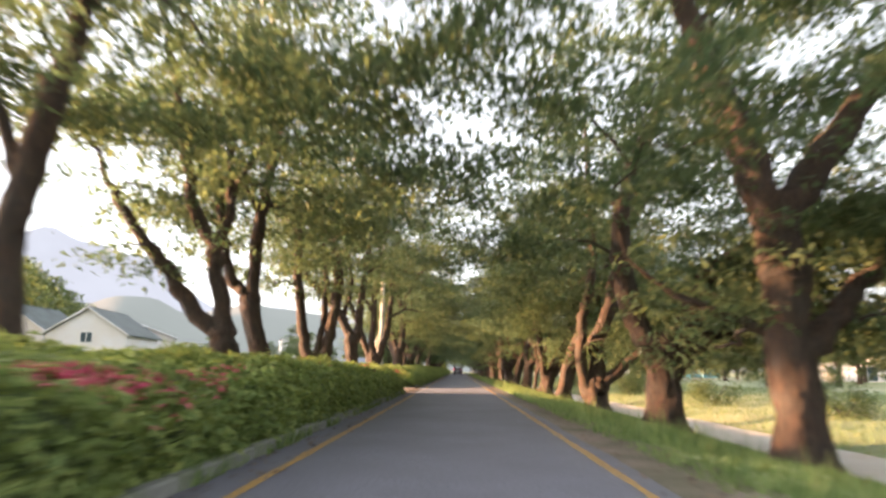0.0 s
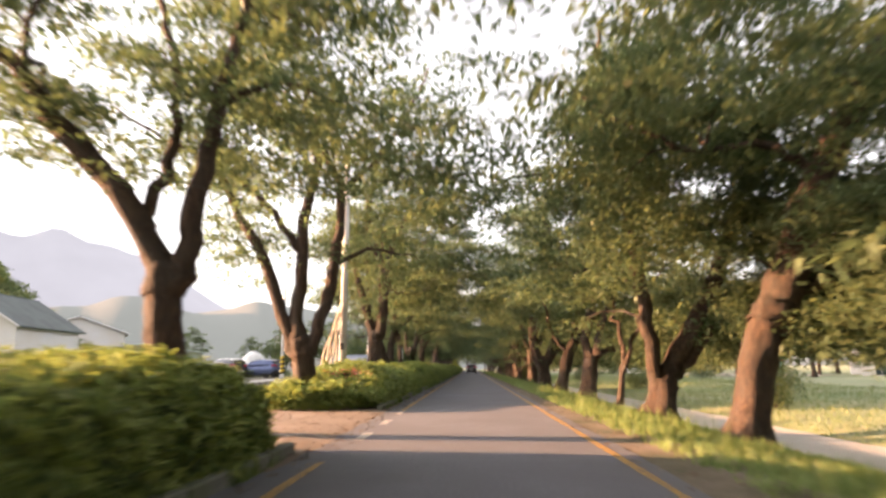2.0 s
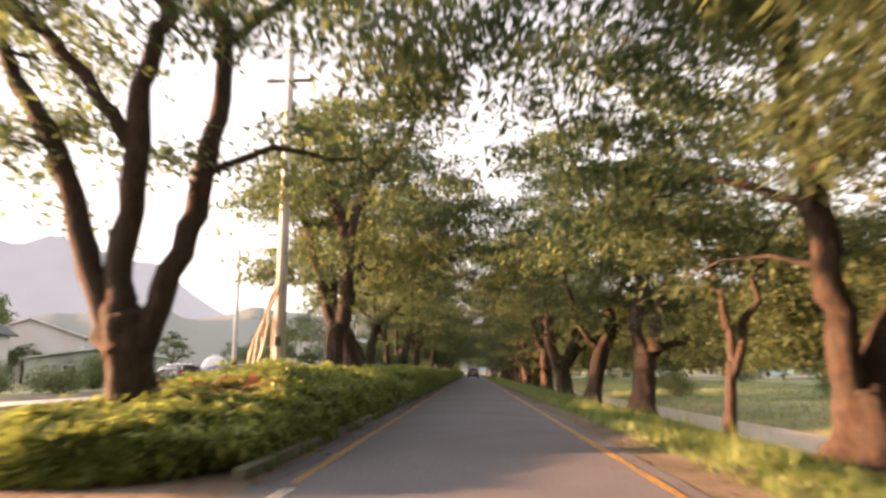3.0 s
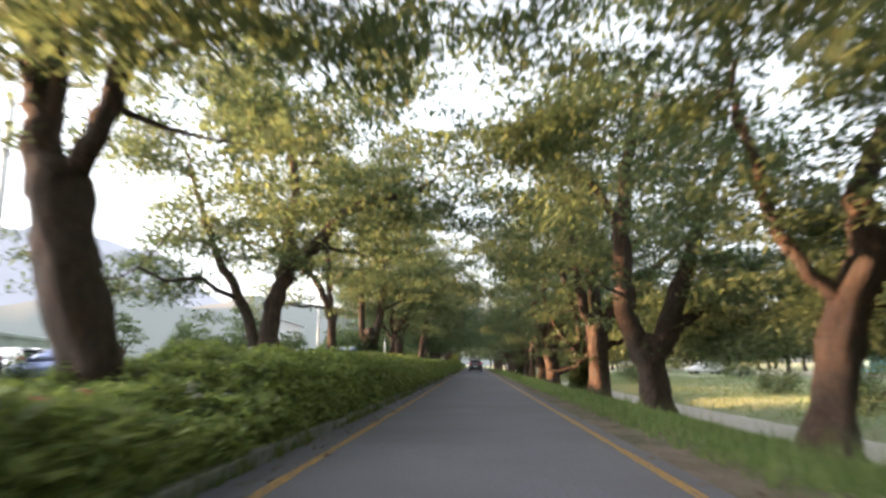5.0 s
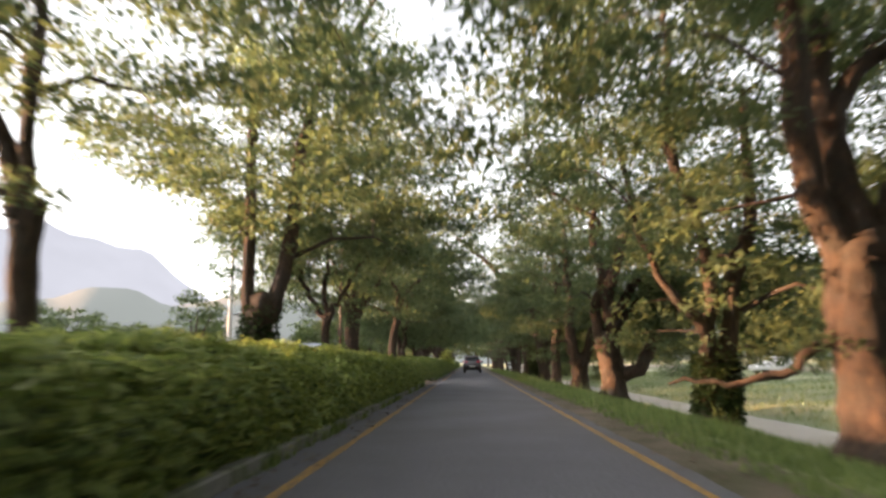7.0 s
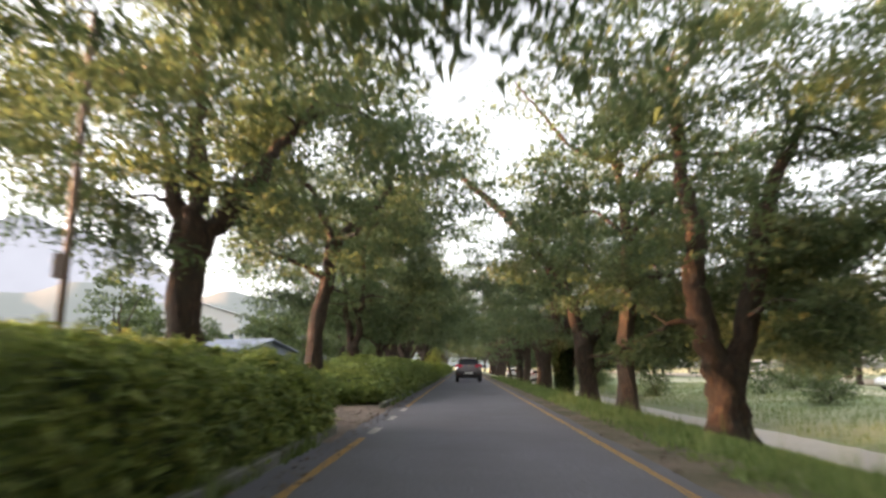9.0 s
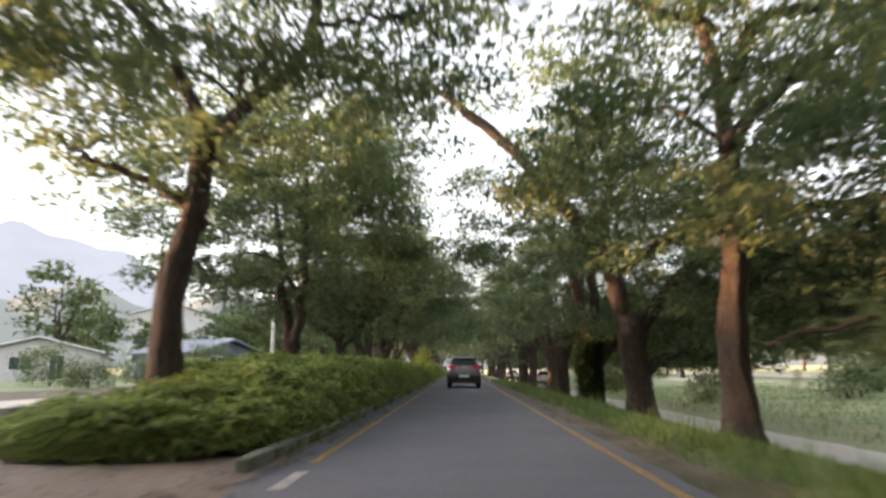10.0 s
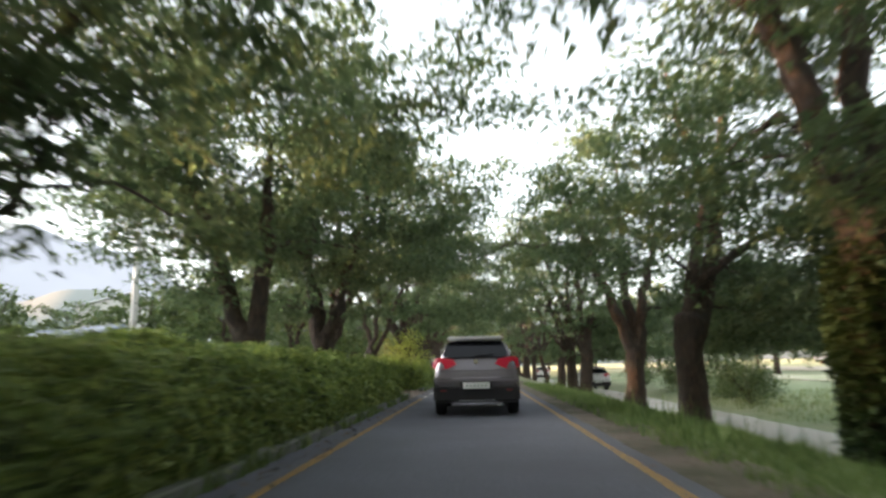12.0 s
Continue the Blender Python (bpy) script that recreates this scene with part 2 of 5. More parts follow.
strip("road", M_ASPHALT, -2.42, 1.72, -30, 260, -0.004, 0.5, "narrow one-lane road of worn grey asphalt", "road", 0.03)
strip("road_shoulder", M_DIRT, 1.55, 2.65, -30, 260, lambda x, y: np.where(x > 1.8, np.maximum(ground_z(x, y) + 0.012, -0.009), -0.009), 0.4,
      "strip of bare brown dirt along the asphalt edge", "shoulder", 0.12, seed=3)
for a, b in GAPS:
    strip("crossing_apron", M_APRON, -7.4, -2.15, a - 1.6, b + 3.2, lambda x, y: -0.008 + 0.022 * np.clip((-2.2 - x) / 0.7, 0, 1) + 0.012 * ripple(x, y, 0.8) * (np.abs(x + 4.8) < 2.0), 0.3,
          "brownish worn concrete apron between two hedges, strewn with grit", "apron", 0.10, seed=a, across=14)
KERB_FAR = lambda y: -14.3 + (y - 36) * 0.05
strip("side_road", M_ASPHALT, lambda y: KERB_FAR(y) - 0.1, -6.95, -30, 260, 0.004, 1.0, "grey asphalt side road running parallel behind the hedge", "road")
strip("far_pavement", M_PATH, lambda y: KERB_FAR(y) - 2.9, lambda y: KERB_FAR(y) - 0.2, -30, 260, 0.17, 1.0, "pale concrete pavement beside the side road", "pavement")
strip("far_verge", M_DIRT, lambda y: KERB_FAR(y) - 9.0, lambda y: KERB_FAR(y) - 2.9, -30, 260, 0.16, 0.25, "bare reddish dirt strip behind the pavement", "verge", 0.22)
strip("riverside_path", M_PATH, lambda y: 7.15 + 0.15 * np.sin(y * 0.07) - bank(y), lambda y: 9.5 + 0.2 * np.sin(y * 0.05) - 0.8 * bank(y), -30, 260, -0.885, 0.5,
      "pale dusty concrete path below the grass bank", "path", 0.12, seed=5)
strip("dry_grass_strip", M_STRAW, 21.5, 25.5, 112, 235, lambda x, y: GROUND_Z(x) + 0.09, 0.25, "pale strip of dry mown grass across the meadow", "dry grass", 0.5, seed=8, across=8)
strip("fallow_strip", M_FALLOW, 33.0, 46.0, 100, 300, lambda x, y: GROUND_Z(x) + 0.11, 0.25, "bare pinkish fallow field beyond the meadow", "field", 0.5, seed=9, across=8)


def road_line(name, x, y0, y1, mat, label, wobble=0.016, width=0.105):
    return strip(name, mat, x - width / 2, x + width / 2, y0, y1, 0.001, 0.25, label, "road marking", wobble, across=2, seed=x + y0)


road_line("edge_line", 1.47, -20, 240, M_YELLOW, "worn yellow edge line painted on the asphalt")
left_edges = [-20] + [e for a, b in GAPS for e in (a - 0.9, b)] + [240]
for a, b in zip(left_edges[::2], left_edges[1::2]):
    road_line("edge_line", -1.93, a, b, M_YELLOW, "worn yellow edge line painted on the asphalt")
# the last range's dashes are white paint in place of sunlit paving
for first, last in ((28.0, 33.6), (96.5, 102.2), (137.4, 141.0)):
    y = first
    while y < last:
        tagged(road_line("lane_dash", -1.9, y, y + 1.1, M_WHITE_PAINT, "short white dash at an opening; the third's stand for sunlit paving", 0.01, 0.14), group="dashes at the openings")
        y += 2.55

# ---- trees ----


def tube(points, radii, sides):
    """Verts and quads of a tapered tube round a line of points."""
    p = np.asarray(points, float)
    t = np.gradient(p, axis=0)
    t /= np.linalg.norm(t, axis=1)[:, None] + 1e-9
    ref = np.where(np.abs(t[:, 2:3]) > 0.9, [[1.0, 0, 0]], [[0, 0, 1.0]])
    u = np.cross(t, ref)
    u /= np.linalg.norm(u, axis=1)[:, None] + 1e-9
    for i in range(1, len(u)):
        u[i] = u[i - 1] - t[i] * (u[i - 1] @ t[i])
        u[i] /= np.linalg.norm(u[i]) + 1e-9
    w = np.cross(t, u)
    a = np.arange(sides) * 2 * np.pi / sides
    ring = np.cos(a)[None, :, None] * u[:, None] + np.sin(a)[None, :, None] * w[:, None]
    r = np.asarray(radii, float)
    r = r[:, None, None] if r.ndim == 1 else r[:, :, None]
    v = (p[:, None] + ring * r).reshape(-1, 3)
    i = np.arange(len(p) - 1)[:, None] * sides
    j = np.arange(sides)[None]
    k = (j + 1) % sides
    q = np.stack([i + j, i + k, i + sides + k, i + sides + j], -1).reshape(-1, 4)
    return v, q


def joined(pieces):
    vs, qs, n = [], [], 0
    for v, q in pieces:
        vs.append(v)
        qs.append(q + n)
        n += len(v)
    return np.concatenate(vs), np.concatenate(qs)


def bend(a, b, c, n, rng, shake=0.0):
    """n points from a by way of b to c, slightly crooked."""
    s = np.linspace(0, 1, n)[:, None]
    a, b, c = (np.asarray(q, float) for q in (a, b, c))
    ctrl = 2 * b - 0.5 * (a + c)
    p = (1 - s) ** 2 * a + 2 * s * (1 - s) * ctrl + s * s * c
    if shake:
        p[1:-1] += rng.normal(0, shake, (n - 2, 3))
    return p


def spline(points, steps):
    """A smooth line through the points, with steps pieces between each two."""
    p = np.concatenate([[2 * points[0] - points[1]], points, [2 * points[-1] - points[-2]]])
    u = np.linspace(0, 1, steps, endpoint=False)[:, None]
    out = []
    for a, b, c, d in zip(p, p[1:], p[2:], p[3:]):
        out.append(0.5 * (2 * b + (c - a) * u + (2 * a - 5 * b + 4 * c - d) * u ** 2 + (3 * b - a - 3 * c + d) * u ** 3))
    return np.concatenate(out + [points[-1:]])


def leaves_at(centres, spread, per, length, width, rng, flat=0.25):
    """Pointed leaves scattered in flat sprays round the centres."""
    n = len(centres) * per
    c = np.repeat(np.asarray(centres), per, 0)
    off = np.clip(rng.normal(0, 1, (n, 3)), -1.75, 1.75) * np.array([spread, spread, spread * flat])
    off[:, 2] -= 0.12 * (off[:, 0] ** 2 + off[:, 1] ** 2) / max(spread, 0.1)
    c = c + off
    th = rng.uniform(0, 2 * np.pi, n)
    dip = rng.normal(-0.35, 0.45, n)
    d = np.stack([np.cos(th) * np.cos(dip), np.sin(th) * np.cos(dip), np.sin(dip)], -1)
    side = np.stack([-np.sin(th), np.cos(th), rng.normal(0, 0.45, n)], -1)
    side /= np.linalg.norm(side, axis=1)[:, None]
    size = rng.uniform(0.65, 1.25, n)[:, None]
    v = np.stack([c + side * width * 0.5 * size, c + d * length * size, c - side * width * 0.5 * size], 1).reshape(-1, 3)
    return v, np.arange(3 * n).reshape(-1, 3)


def avenue_tree(x, y, r, lean, fork, limbs, crown=None, sprays=250, per=88, leaf=(0.202, 0.098), ivy=0.0, low=0.0, skirt=None, seed=0, label="",
                name="cherry_tree", group="trees lining the road", leaf_mat=None, ground=None, spread=0.42, hollow=0.8):
    """A road tree. lean, fork: the trunk's sideways drift and the height where it parts. limbs: sideways and height of each one's middle and end,
    or its girth and then sideways and height of each bend.
    crown: shift to the road, height, and half sizes; low: the lowest leaves away from the road; hollow: how bare the crown is underneath."""
    rng = np.random.default_rng(int(abs(x * 131) + y * 17) + seed)
    z0 = float(ground_z(x, y)) if ground is None else ground
    sprays = int(sprays * 0.88)
    sprays = int(sprays * (2.6 if 5 < y < 62 else 2.3 if y < 140 else 1.3)) if x > 0 and name == "cherry_tree" else int(sprays * (1.4 if y < 140 else 1.1)) if name == "cherry_tree" else sprays
    tree = base(name, x, y, z0, label or "old cherry tree with dark furrowed bark and spreading green crown", "tree", group)
    inward = -1.0 if x > 0 else 1.0
    fork -= z0
    # trunk with a flared, lobed foot
    n, sides = (26, 22) if abs(x) < 7 and y < 140 else (9, 10)
    h = np.linspace(-0.25, fork, n)
    hh = np.clip(h / max(fork, 0.5), 0, 1)
    line = np.stack([lean * hh ** 1.4 + 0.05 * np.sin(h * 2 + seed), 0.06 * np.sin(h * 1.7 + x), h], -1)
    a = np.arange(sides) * 2 * np.pi / sides
    ph = rng.uniform(0, 6.28, 6)
    twist = a[None] + 0.25 * h[:, None]
    foot = np.exp(-np.clip(h, 0, 9) / 0.45)[:, None]
    lobes = (0.5 + 0.9 * foot) * (0.11 * np.sin(3 * twist + ph[0]) + 0.08 * np.sin(5 * twist + ph[1])) + 0.045 * np.sin(9 * twist + ph[3] + 2 * np.sin(h * 2.2)[:, None])
    knots = 0.07 * np.sin(h * 4 + ph[2])[:, None] * np.sin(2 * a + ph[4])[None] + 0.05 * np.sin(h * 9 + ph[5])[:, None] * np.sin(4 * a + ph[0])[None]
    flare = 0.88 + 0.55 * np.exp(-np.clip(h, 0, 9) / 0.28)
    rad = r * 0.88 * flare[:, None] * (1 + lobes + knots) * (1 + rng.normal(0, 0.018, (n, sides)))
    taper = 0.34 if fork > 4.0 else 0.0
    rad *= (1 - taper * hh)[:, None]
    # the trunk closes in a low dome under its limbs
    way = line[-1] - line[-2]
    way /= np.linalg.norm(way)
    dome = np.array([0.22, 0.40, 0.52, 0.56]) * r * (1 - taper)
    v, q = tube(np.concatenate([line, line[-1] + dome[:, None] * way]), np.concatenate([rad, rad[-1] * np.array([[0.86], [0.60], [0.30], [0.03]])]), sides)
    child("trunk", mesh_of("trunk", v, q, M_BARK, True), tree)
    top = line[-1]
    skeleton, thick = [line[-4:]], [np.full(4, r * 0.8)]
    stems, stem_r = line[2:].copy(), np.full(len(line) - 2, r * (1 - taper))
    m = max(len(limbs), 1)
    share = r * (0.80 if m < 3 else 0.66 if m == 3 else 0.58)
    for k, limb in enumerate(limbs):
        if len(limb) % 2:
            # a limb of known girth through a few bends, springing from the nearest wood below
            turns = np.array(limb[1:]).reshape(-1, 2) - [0, z0]
            away = np.linalg.norm(stems[:, ::2] - turns[0] + [0, 0.9 * limb[0] + 0.2], axis=1) + 0.6 * np.clip(stems[:, 2] - turns[0, 1] + 0.1, 0, 9) + 0.25 * (stem_r < limb[0] * 0.9)
            at = stems[np.argmin(away)]
            run = np.concatenate([[0], np.cumsum(np.linalg.norm(np.diff(turns, axis=0), axis=1))])
            dy = rng.uniform(-0.20, 0.25) * run
            through_pts = np.concatenate([[at], np.stack([turns[:, 0], at[1] + dy, turns[:, 1]], -1)])
            on = through_pts[-1] - through_pts[-2]
            on /= np.linalg.norm(on) + 1e-9
            through_pts = np.concatenate([through_pts, [through_pts[-1] + on * rng.uniform(0.8, 1.5) + [0, 0, 0.25]]])
            p = spline(through_pts, 5)
            p[3:-1] += rng.normal(0, 0.035, (len(p) - 4, 3))
            s1 = np.linspace(0, 1, len(p))
            rr = limb[0] * (1.04 - 0.84 * s1 ** 1.6)
            rr[:6] += (min(max(0.85 * r, limb[0]), 1.7 * limb[0]) - limb[0]) * np.array([1.0, 0.92, 0.72, 0.46, 0.22, 0.08])
        else:
            mx, mz, ex, ez = limb
            mz, ez = mz - z0, ez - z0
            reach = max(1.0, abs(ex - lean) + abs(ez - fork) * 0.4)
            dy = rng.uniform(-0.35, 0.5) * reach
            start = top + np.array([0, 0, -0.25])
            if mz < fork - 0.1:
                start = line[np.argmin(np.abs(line[:, 2] - (mz - 0.35)))]
            p = bend(start, (mx, dy * 0.35, mz), np.array([ex, dy, ez]), 14, rng, 0.075)
            on = p[-1] - p[-4]
            on /= np.linalg.norm(on) + 1e-9
            more = 0.9 + rng.uniform(0, 0.9)
            p = np.concatenate([p, [p[-1] + on * more * 0.5 + [0, 0, 0.1], p[-1] + on * more + [0, 0, 0.3]]])
            rr = share * (1.0 if ez > 4.0 else 0.8) * rng.uniform(0.85, 1.1) * np.linspace(1, 0.16, len(p)) ** 0.9
            rr[0] *= 1.25
        v, q = tube(p, rr[:, None] * (1 + rng.normal(0, 0.07, (len(p), 9))), 9)
        child("limb", mesh_of("limb", v, q, M_BARK, True), tree)
        skeleton.append(p[2:])
        thick.append(rr[2:])
        stems, stem_r = np.concatenate([stems, p[2:-3]]), np.concatenate([stem_r, rr[2:-3]])
    pts, tk = np.concatenate(skeleton), np.concatenate(thick)
    # boughs and twigs through the crown, lumpy and kept off the road's clearance
    shift, cz, ax, ay, az = crown or ((0.8, 6.4, 6.5, 5.0, 5.2) if x > 0 else (1.1, 7.3, 6.0, 5.0, 4.5))
    low = low or (1.15 if x > 0 else 3.0)
    high, thin_high, thin_low = (6.0, 0.86, 0.3) if y < 30 else (7.0, 0.68, 0.10) if y < 90 else (6.8, 0.80, 0.25) if y < 124 else (5.4, 0.96 if x > 0 else 0.62, 0.3) if y < 139 else (11.5, 0.5, 0.0)
    if skirt is None:
        skirt = 0.48 if x > 0 else 0.0
    want = []
    lumps = rng.normal(0, 1, (11, 3))
    lumps /= np.linalg.norm(lumps, axis=1)[:, None]
    while len(want) < sprays:
        d = rng.normal(0, 1, 3)
        d /= np.linalg.norm(d)
        far = rng.uniform(0.12, 1) ** 0.5 * (0.74 + 0.5 * max(0.0, float((lumps @ d).max()) - 0.45))
        t = np.array([inward * shift + d[0] * ax * far, d[1] * ay * far, cz - z0 + d[2] * az * far])
        if t[0] * inward > -1.3 and math.hypot(t[0] - inward * shift * 0.5, t[1]) < 0.52 * ax and t[2] + z0 < cz + 0.22 * az and rng.uniform() < hollow:
            continue
        if skirt and rng.uniform() < skirt:
            t = np.array([-inward * rng.uniform(1.5, ax), rng.uniform(-ay, ay), rng.uniform(low, 4.6) - z0])
        wx, wz = x + t[0], t[2] + z0
        over = np.clip((4.4 - abs(wx + 0.2)) / 2.0, 0, 1)
        if wz < low + (max(4.1, low) - low) * over + 0.5 * math.sin(wx * 1.3 + t[1]):
            continue
        if abs(wx + 0.2) < (3.4 if 124 < y < 139 and x > 0 else 2.8 if y < 30 else 2.2) and rng.uniform() < (thin_high if wz > high else thin_low):
            continue
        if float(noise.noise(Vector((wx, y + t[1], wz * 1.5)) * 0.40)) < 0.02:
            continue
        want.append(t)
    if name == "cherry_tree" and y < 145:
        for p in skeleton[1:]:
            for k in range(12):
                q = p[rng.integers(int(len(p) * 0.45), len(p))] + rng.normal(0, 0.5, 3)
                if q[2] + z0 > (low if abs(x + q[0]) > 3.4 else 4.0):
                    want.append(q)
    want = np.array(want)
    rng.shuffle(want)
    boughs = want[:: max(1, sprays // (26 if name == "cherry_tree" else 9))]
    rest = want[np.argsort(np.linalg.norm(want - top, axis=1))]
    boughs = boughs[np.argsort(np.linalg.norm(boughs - top, axis=1))]
    twigs, centres = [], []
    low = len(boughs)
    for k2, t in enumerate(np.concatenate([boughs, rest if name == "cherry_tree" and y < 165 else rest[::9]])):
        stout = k2 < low
        if not stout and k2 % 3 and name == "cherry_tree":
            centres.append(t)
            continue
        dist = np.linalg.norm(pts - t, axis=1) + 0.5 * np.clip(pts[:, 2] - t[2], 0, 9)
        i = int(np.argmin(dist))
        s = pts[i]
        gap = np.linalg.norm(t - s)
        if gap < 0.05:
            continue
        k = 7 if stout else 4 if gap > 0.7 else 3
        p = bend(s, (s + t) / 2 + np.array([0, 0, 0.13 * gap]) + rng.normal(0, 0.08 * gap, 3), t, k, rng, 0.05 * gap ** 0.5 if stout else 0.0)
        r0 = min(tk[i] * 0.7, min(0.030 + 0.026 * gap, 0.085) if stout else 0.014 + 0.018 * gap)
        rr = np.linspace(r0, 0.012 if stout else 0.005, k)
        twigs.append(tube(p, rr, 5 if stout else 3))
        pts, tk = np.concatenate([pts, p[1:]]), np.concatenate([tk, rr[1:]])
        centres.append(t)
        if gap > 1.0 and not stout:
            centres.append(p[k // 2 + 1] + rng.normal(0, 0.15, 3))
        if stout and gap > 1.4:
            centres.extend(p[j] + rng.normal(0, 0.22, 3) for j in (3, 4, 5))
    v, q = joined(twigs)
    child("twig_mass", mesh_of("twig_mass", v, q, M_TWIG), tree, kind="stuff")
    if y >= 165 or name == "background_tree":
        centres = list(want)
    v, q = leaves_at(centres, spread, int(per * len(want) / len(centres)), *leaf, rng)
    child("crown", mesh_of("crown", v, q, leaf_mat or M_LEAF), tree)
    if ivy:
        n = 3200 if ivy < 3 else 8000
        hgt = 0.1 + rng.beta(1.1, 1.5, n) * ivy
        an = rng.uniform(0, 6.283, n)
        cx = np.interp(hgt, line[:, 2], line[:, 0])
        rr = r * np.interp(hgt, [0, fork, ivy + 0.1], [1.0, 0.95, 1.05]) * rng.uniform(0.95, 1.25, n)
        c = np.stack([cx + np.cos(an) * rr, np.sin(an) * rr, hgt], -1)
        v, q = leaves_at(c, 0.04, 1, 0.13, 0.11, rng)
        child("ivy", mesh_of("ivy", v, q, M_IVY), tree, "dark green ivy climbing the trunk")
    return tree


LIT = "old cherry tree with reddish furrowed bark and several stout limbs"
# right-hand row
avenue_tree(5.3, 8.6, 0.47, -0.03, 2.9, [(0.33, -0.0, 3.0, -0.5, 4.5, -0.9, 5.7, -1.4, 7.0, -1.7, 8.3), (0.32, -0.1, 3.4, 0.7, 4.5, 1.6, 5.7, 2.6, 7.1), (0.21, 0.7, 1.8, 1.4, 2.5, 2.4, 3.2), (0.11, -0.2, 1.6, -0.9, 1.9, -1.8, 2.3)], label="old cherry tree with a thick dark trunk and forked limbs")
avenue_tree(5.3, 15.4, 0.53, 0.12, 1.8, [(0.33, -0.3, 1.8, -0.7, 2.9, -0.9, 4.5, -0.5, 6.3, -0.1, 7.5, 0.6, 8.8), (0.33, 0.6, 1.9, 0.9, 2.8, 1.3, 3.6, 2.4, 4.3, 3.5, 4.7), (0.22, 0.6, 1.3, 1.5, 2.0, 2.7, 2.7)])
avenue_tree(5.2, 23.3, 0.5, 0, 0.6, [(0.23, -0.4, 0.5, -0.5, 2.2, -0.4, 3.3, -0.0, 5.1, -0.1, 7.4, -0.2, 9.7), (0.33, 0.1, 0.6, 0.2, 2.2, 0.7, 3.3, 1.5, 6.1, 2.1, 7.8, 2.8, 9.8), (0.24, 0.4, 0.6, 1.8, 1.8, 3.1, 2.4, 5.0, 3.2), (0.16, 2.1, 7.5, 3.1, 8.7, 5.0, 9.7)], sprays=195, label=LIT)
avenue_tree(5.3, 32.0, 0.46, 0.85, 2.3, [(0.41, 0.9, 2.3, 1.3, 3.5, 1.9, 5.3, 2.9, 7.2, 4.0, 9.2), (0.22, 1.1, 2.5, 2.2, 3.0, 3.4, 3.6), (0.11, 1.6, 5.1, 0.8, 5.7, -0.7, 5.7, -2.1, 6.4), (0.17, 1.4, 3.5, 2.3, 4.1, 3.5, 5.2)], crown=(-1.4, 6.0, 6.5, 5.0, 4.8), sprays=350)
avenue_tree(5.2, 37.7, 0.48, 0.2, 0.6, [(0.23, 0.0, 0.5, -0.2, 2.1, -0.5, 3.6, -0.9, 5.9, -1.3, 7.7, -1.5, 9.6), (0.27, 0.4, 0.9, 1.2, 2.5, 1.9, 4.0, 2.3, 5.5, 3.0, 7.1, 3.6, 9.1), (0.22, 0.8, 1.1, 1.8, 2.3, 3.4, 3.3)], crown=(-0.5, 6.2, 6.5, 6.6, 5.0), sprays=500,
            label="cherry tree with two tall orange-brown stems in a wide fork")
avenue_tree(5.0, 41.9, 0.13, 0.24, 1.1, [(0.1, 2.9, 0.0, 3.7), (0.9, 2.8, 1.2, 3.7)], crown=(0.0, 3.7, 1.5, 1.5, 1.1), sprays=26, per=60, low=2.2, skirt=0.0,
            name="young_cherry_tree", label="slender young cherry tree with a pale forked stem")
avenue_tree(5.3, 49.8, 0.46, 0.28, 1.4, [(0.25, 0.2, 1.4, 0.1, 2.4, 0.6, 4.2, 1.1, 5.9, 1.6, 8.2), (0.21, 0.6, 1.7, 2.2, 2.1, 4.7, 2.6), (0.19, 0.6, 2.1, 1.2, 3.8, 2.4, 5.9, 3.3, 8.3), (0.16, 0.6, 3.8, -0.4, 6.0, -1.5, 8.3, -2.1, 10.5)], crown=(-0.4, 6.2, 6.5, 6.8, 5.0), sprays=330, label=LIT)
avenue_tree(5.15, 57.8, 0.42, 0.9, 2.5, [(0.28, 1.0, 2.5, 1.1, 3.5, 1.5, 4.5, 2.4, 5.6), (0.24, 1.1, 2.7, 1.9, 3.5, 2.9, 4.3), (0.14, 0.6, 2.0, -0.1, 2.6, -0.7, 4.2, -0.9, 5.6)], sprays=340, skirt=0.55)
avenue_tree(5.3, 67.9, 0.55, 0, 1.65, [(0.36, -0.4, 1.6, -0.7, 3.5, -0.6, 5.6, -0.3, 7.7, 0.1, 9.5), (0.36, 0.4, 1.7, 1.1, 3.3, 1.6, 4.5, 2.2, 6.1, 3.1, 8.0), (0.25, 0.5, 1.7, 1.5, 2.6, 2.9, 3.5), (0.16, -0.6, 4.3, -1.2, 6.6, -2.2, 7.6, -3.3, 8.3)], sprays=330, skirt=0.6)
avenue_tree(5.2, 76.1, 0.54, 0.12, 2.5, [(0.24, -0.2, 2.4, -0.7, 4.3, -0.8, 5.9, -1.2, 7.3, -1.7, 8.7), (0.27, 0.1, 2.8, -0.1, 4.9, 0.0, 7.0, 0.1, 8.8), (0.29, 0.5, 2.9, 1.2, 4.1, 1.9, 4.7, 3.0, 5.5), (0.15, 0.2, 5.0, 1.2, 6.0, 3.1, 6.9), (0.10, -0.2, 1.5, -0.9, 0.9, -1.6, 0.7), (0.13, 0.6, 1.8, 1.6, 2.1, 2.6, 2.2), (0.10, 0.1, 6.1, 0.7, 7.3, 1.3, 8.5)], label=LIT)
avenue_tree(5.3, 82.2, 0.44, 0.05, 0.5, [(0.18, -0.2, 0.3, -0.1, 1.7, -0.8, 2.4, -1.4, 3.5), (0.23, 0.3, 0.6, 0.6, 2.9, 1.1, 4.2, 1.1, 6.5), (0.18, 0.0, 1.0, -0.0, 3.5, -0.8, 6.1, -0.8, 8.7)], ivy=1.6, label="cherry tree with ivy round its dark lower trunk")
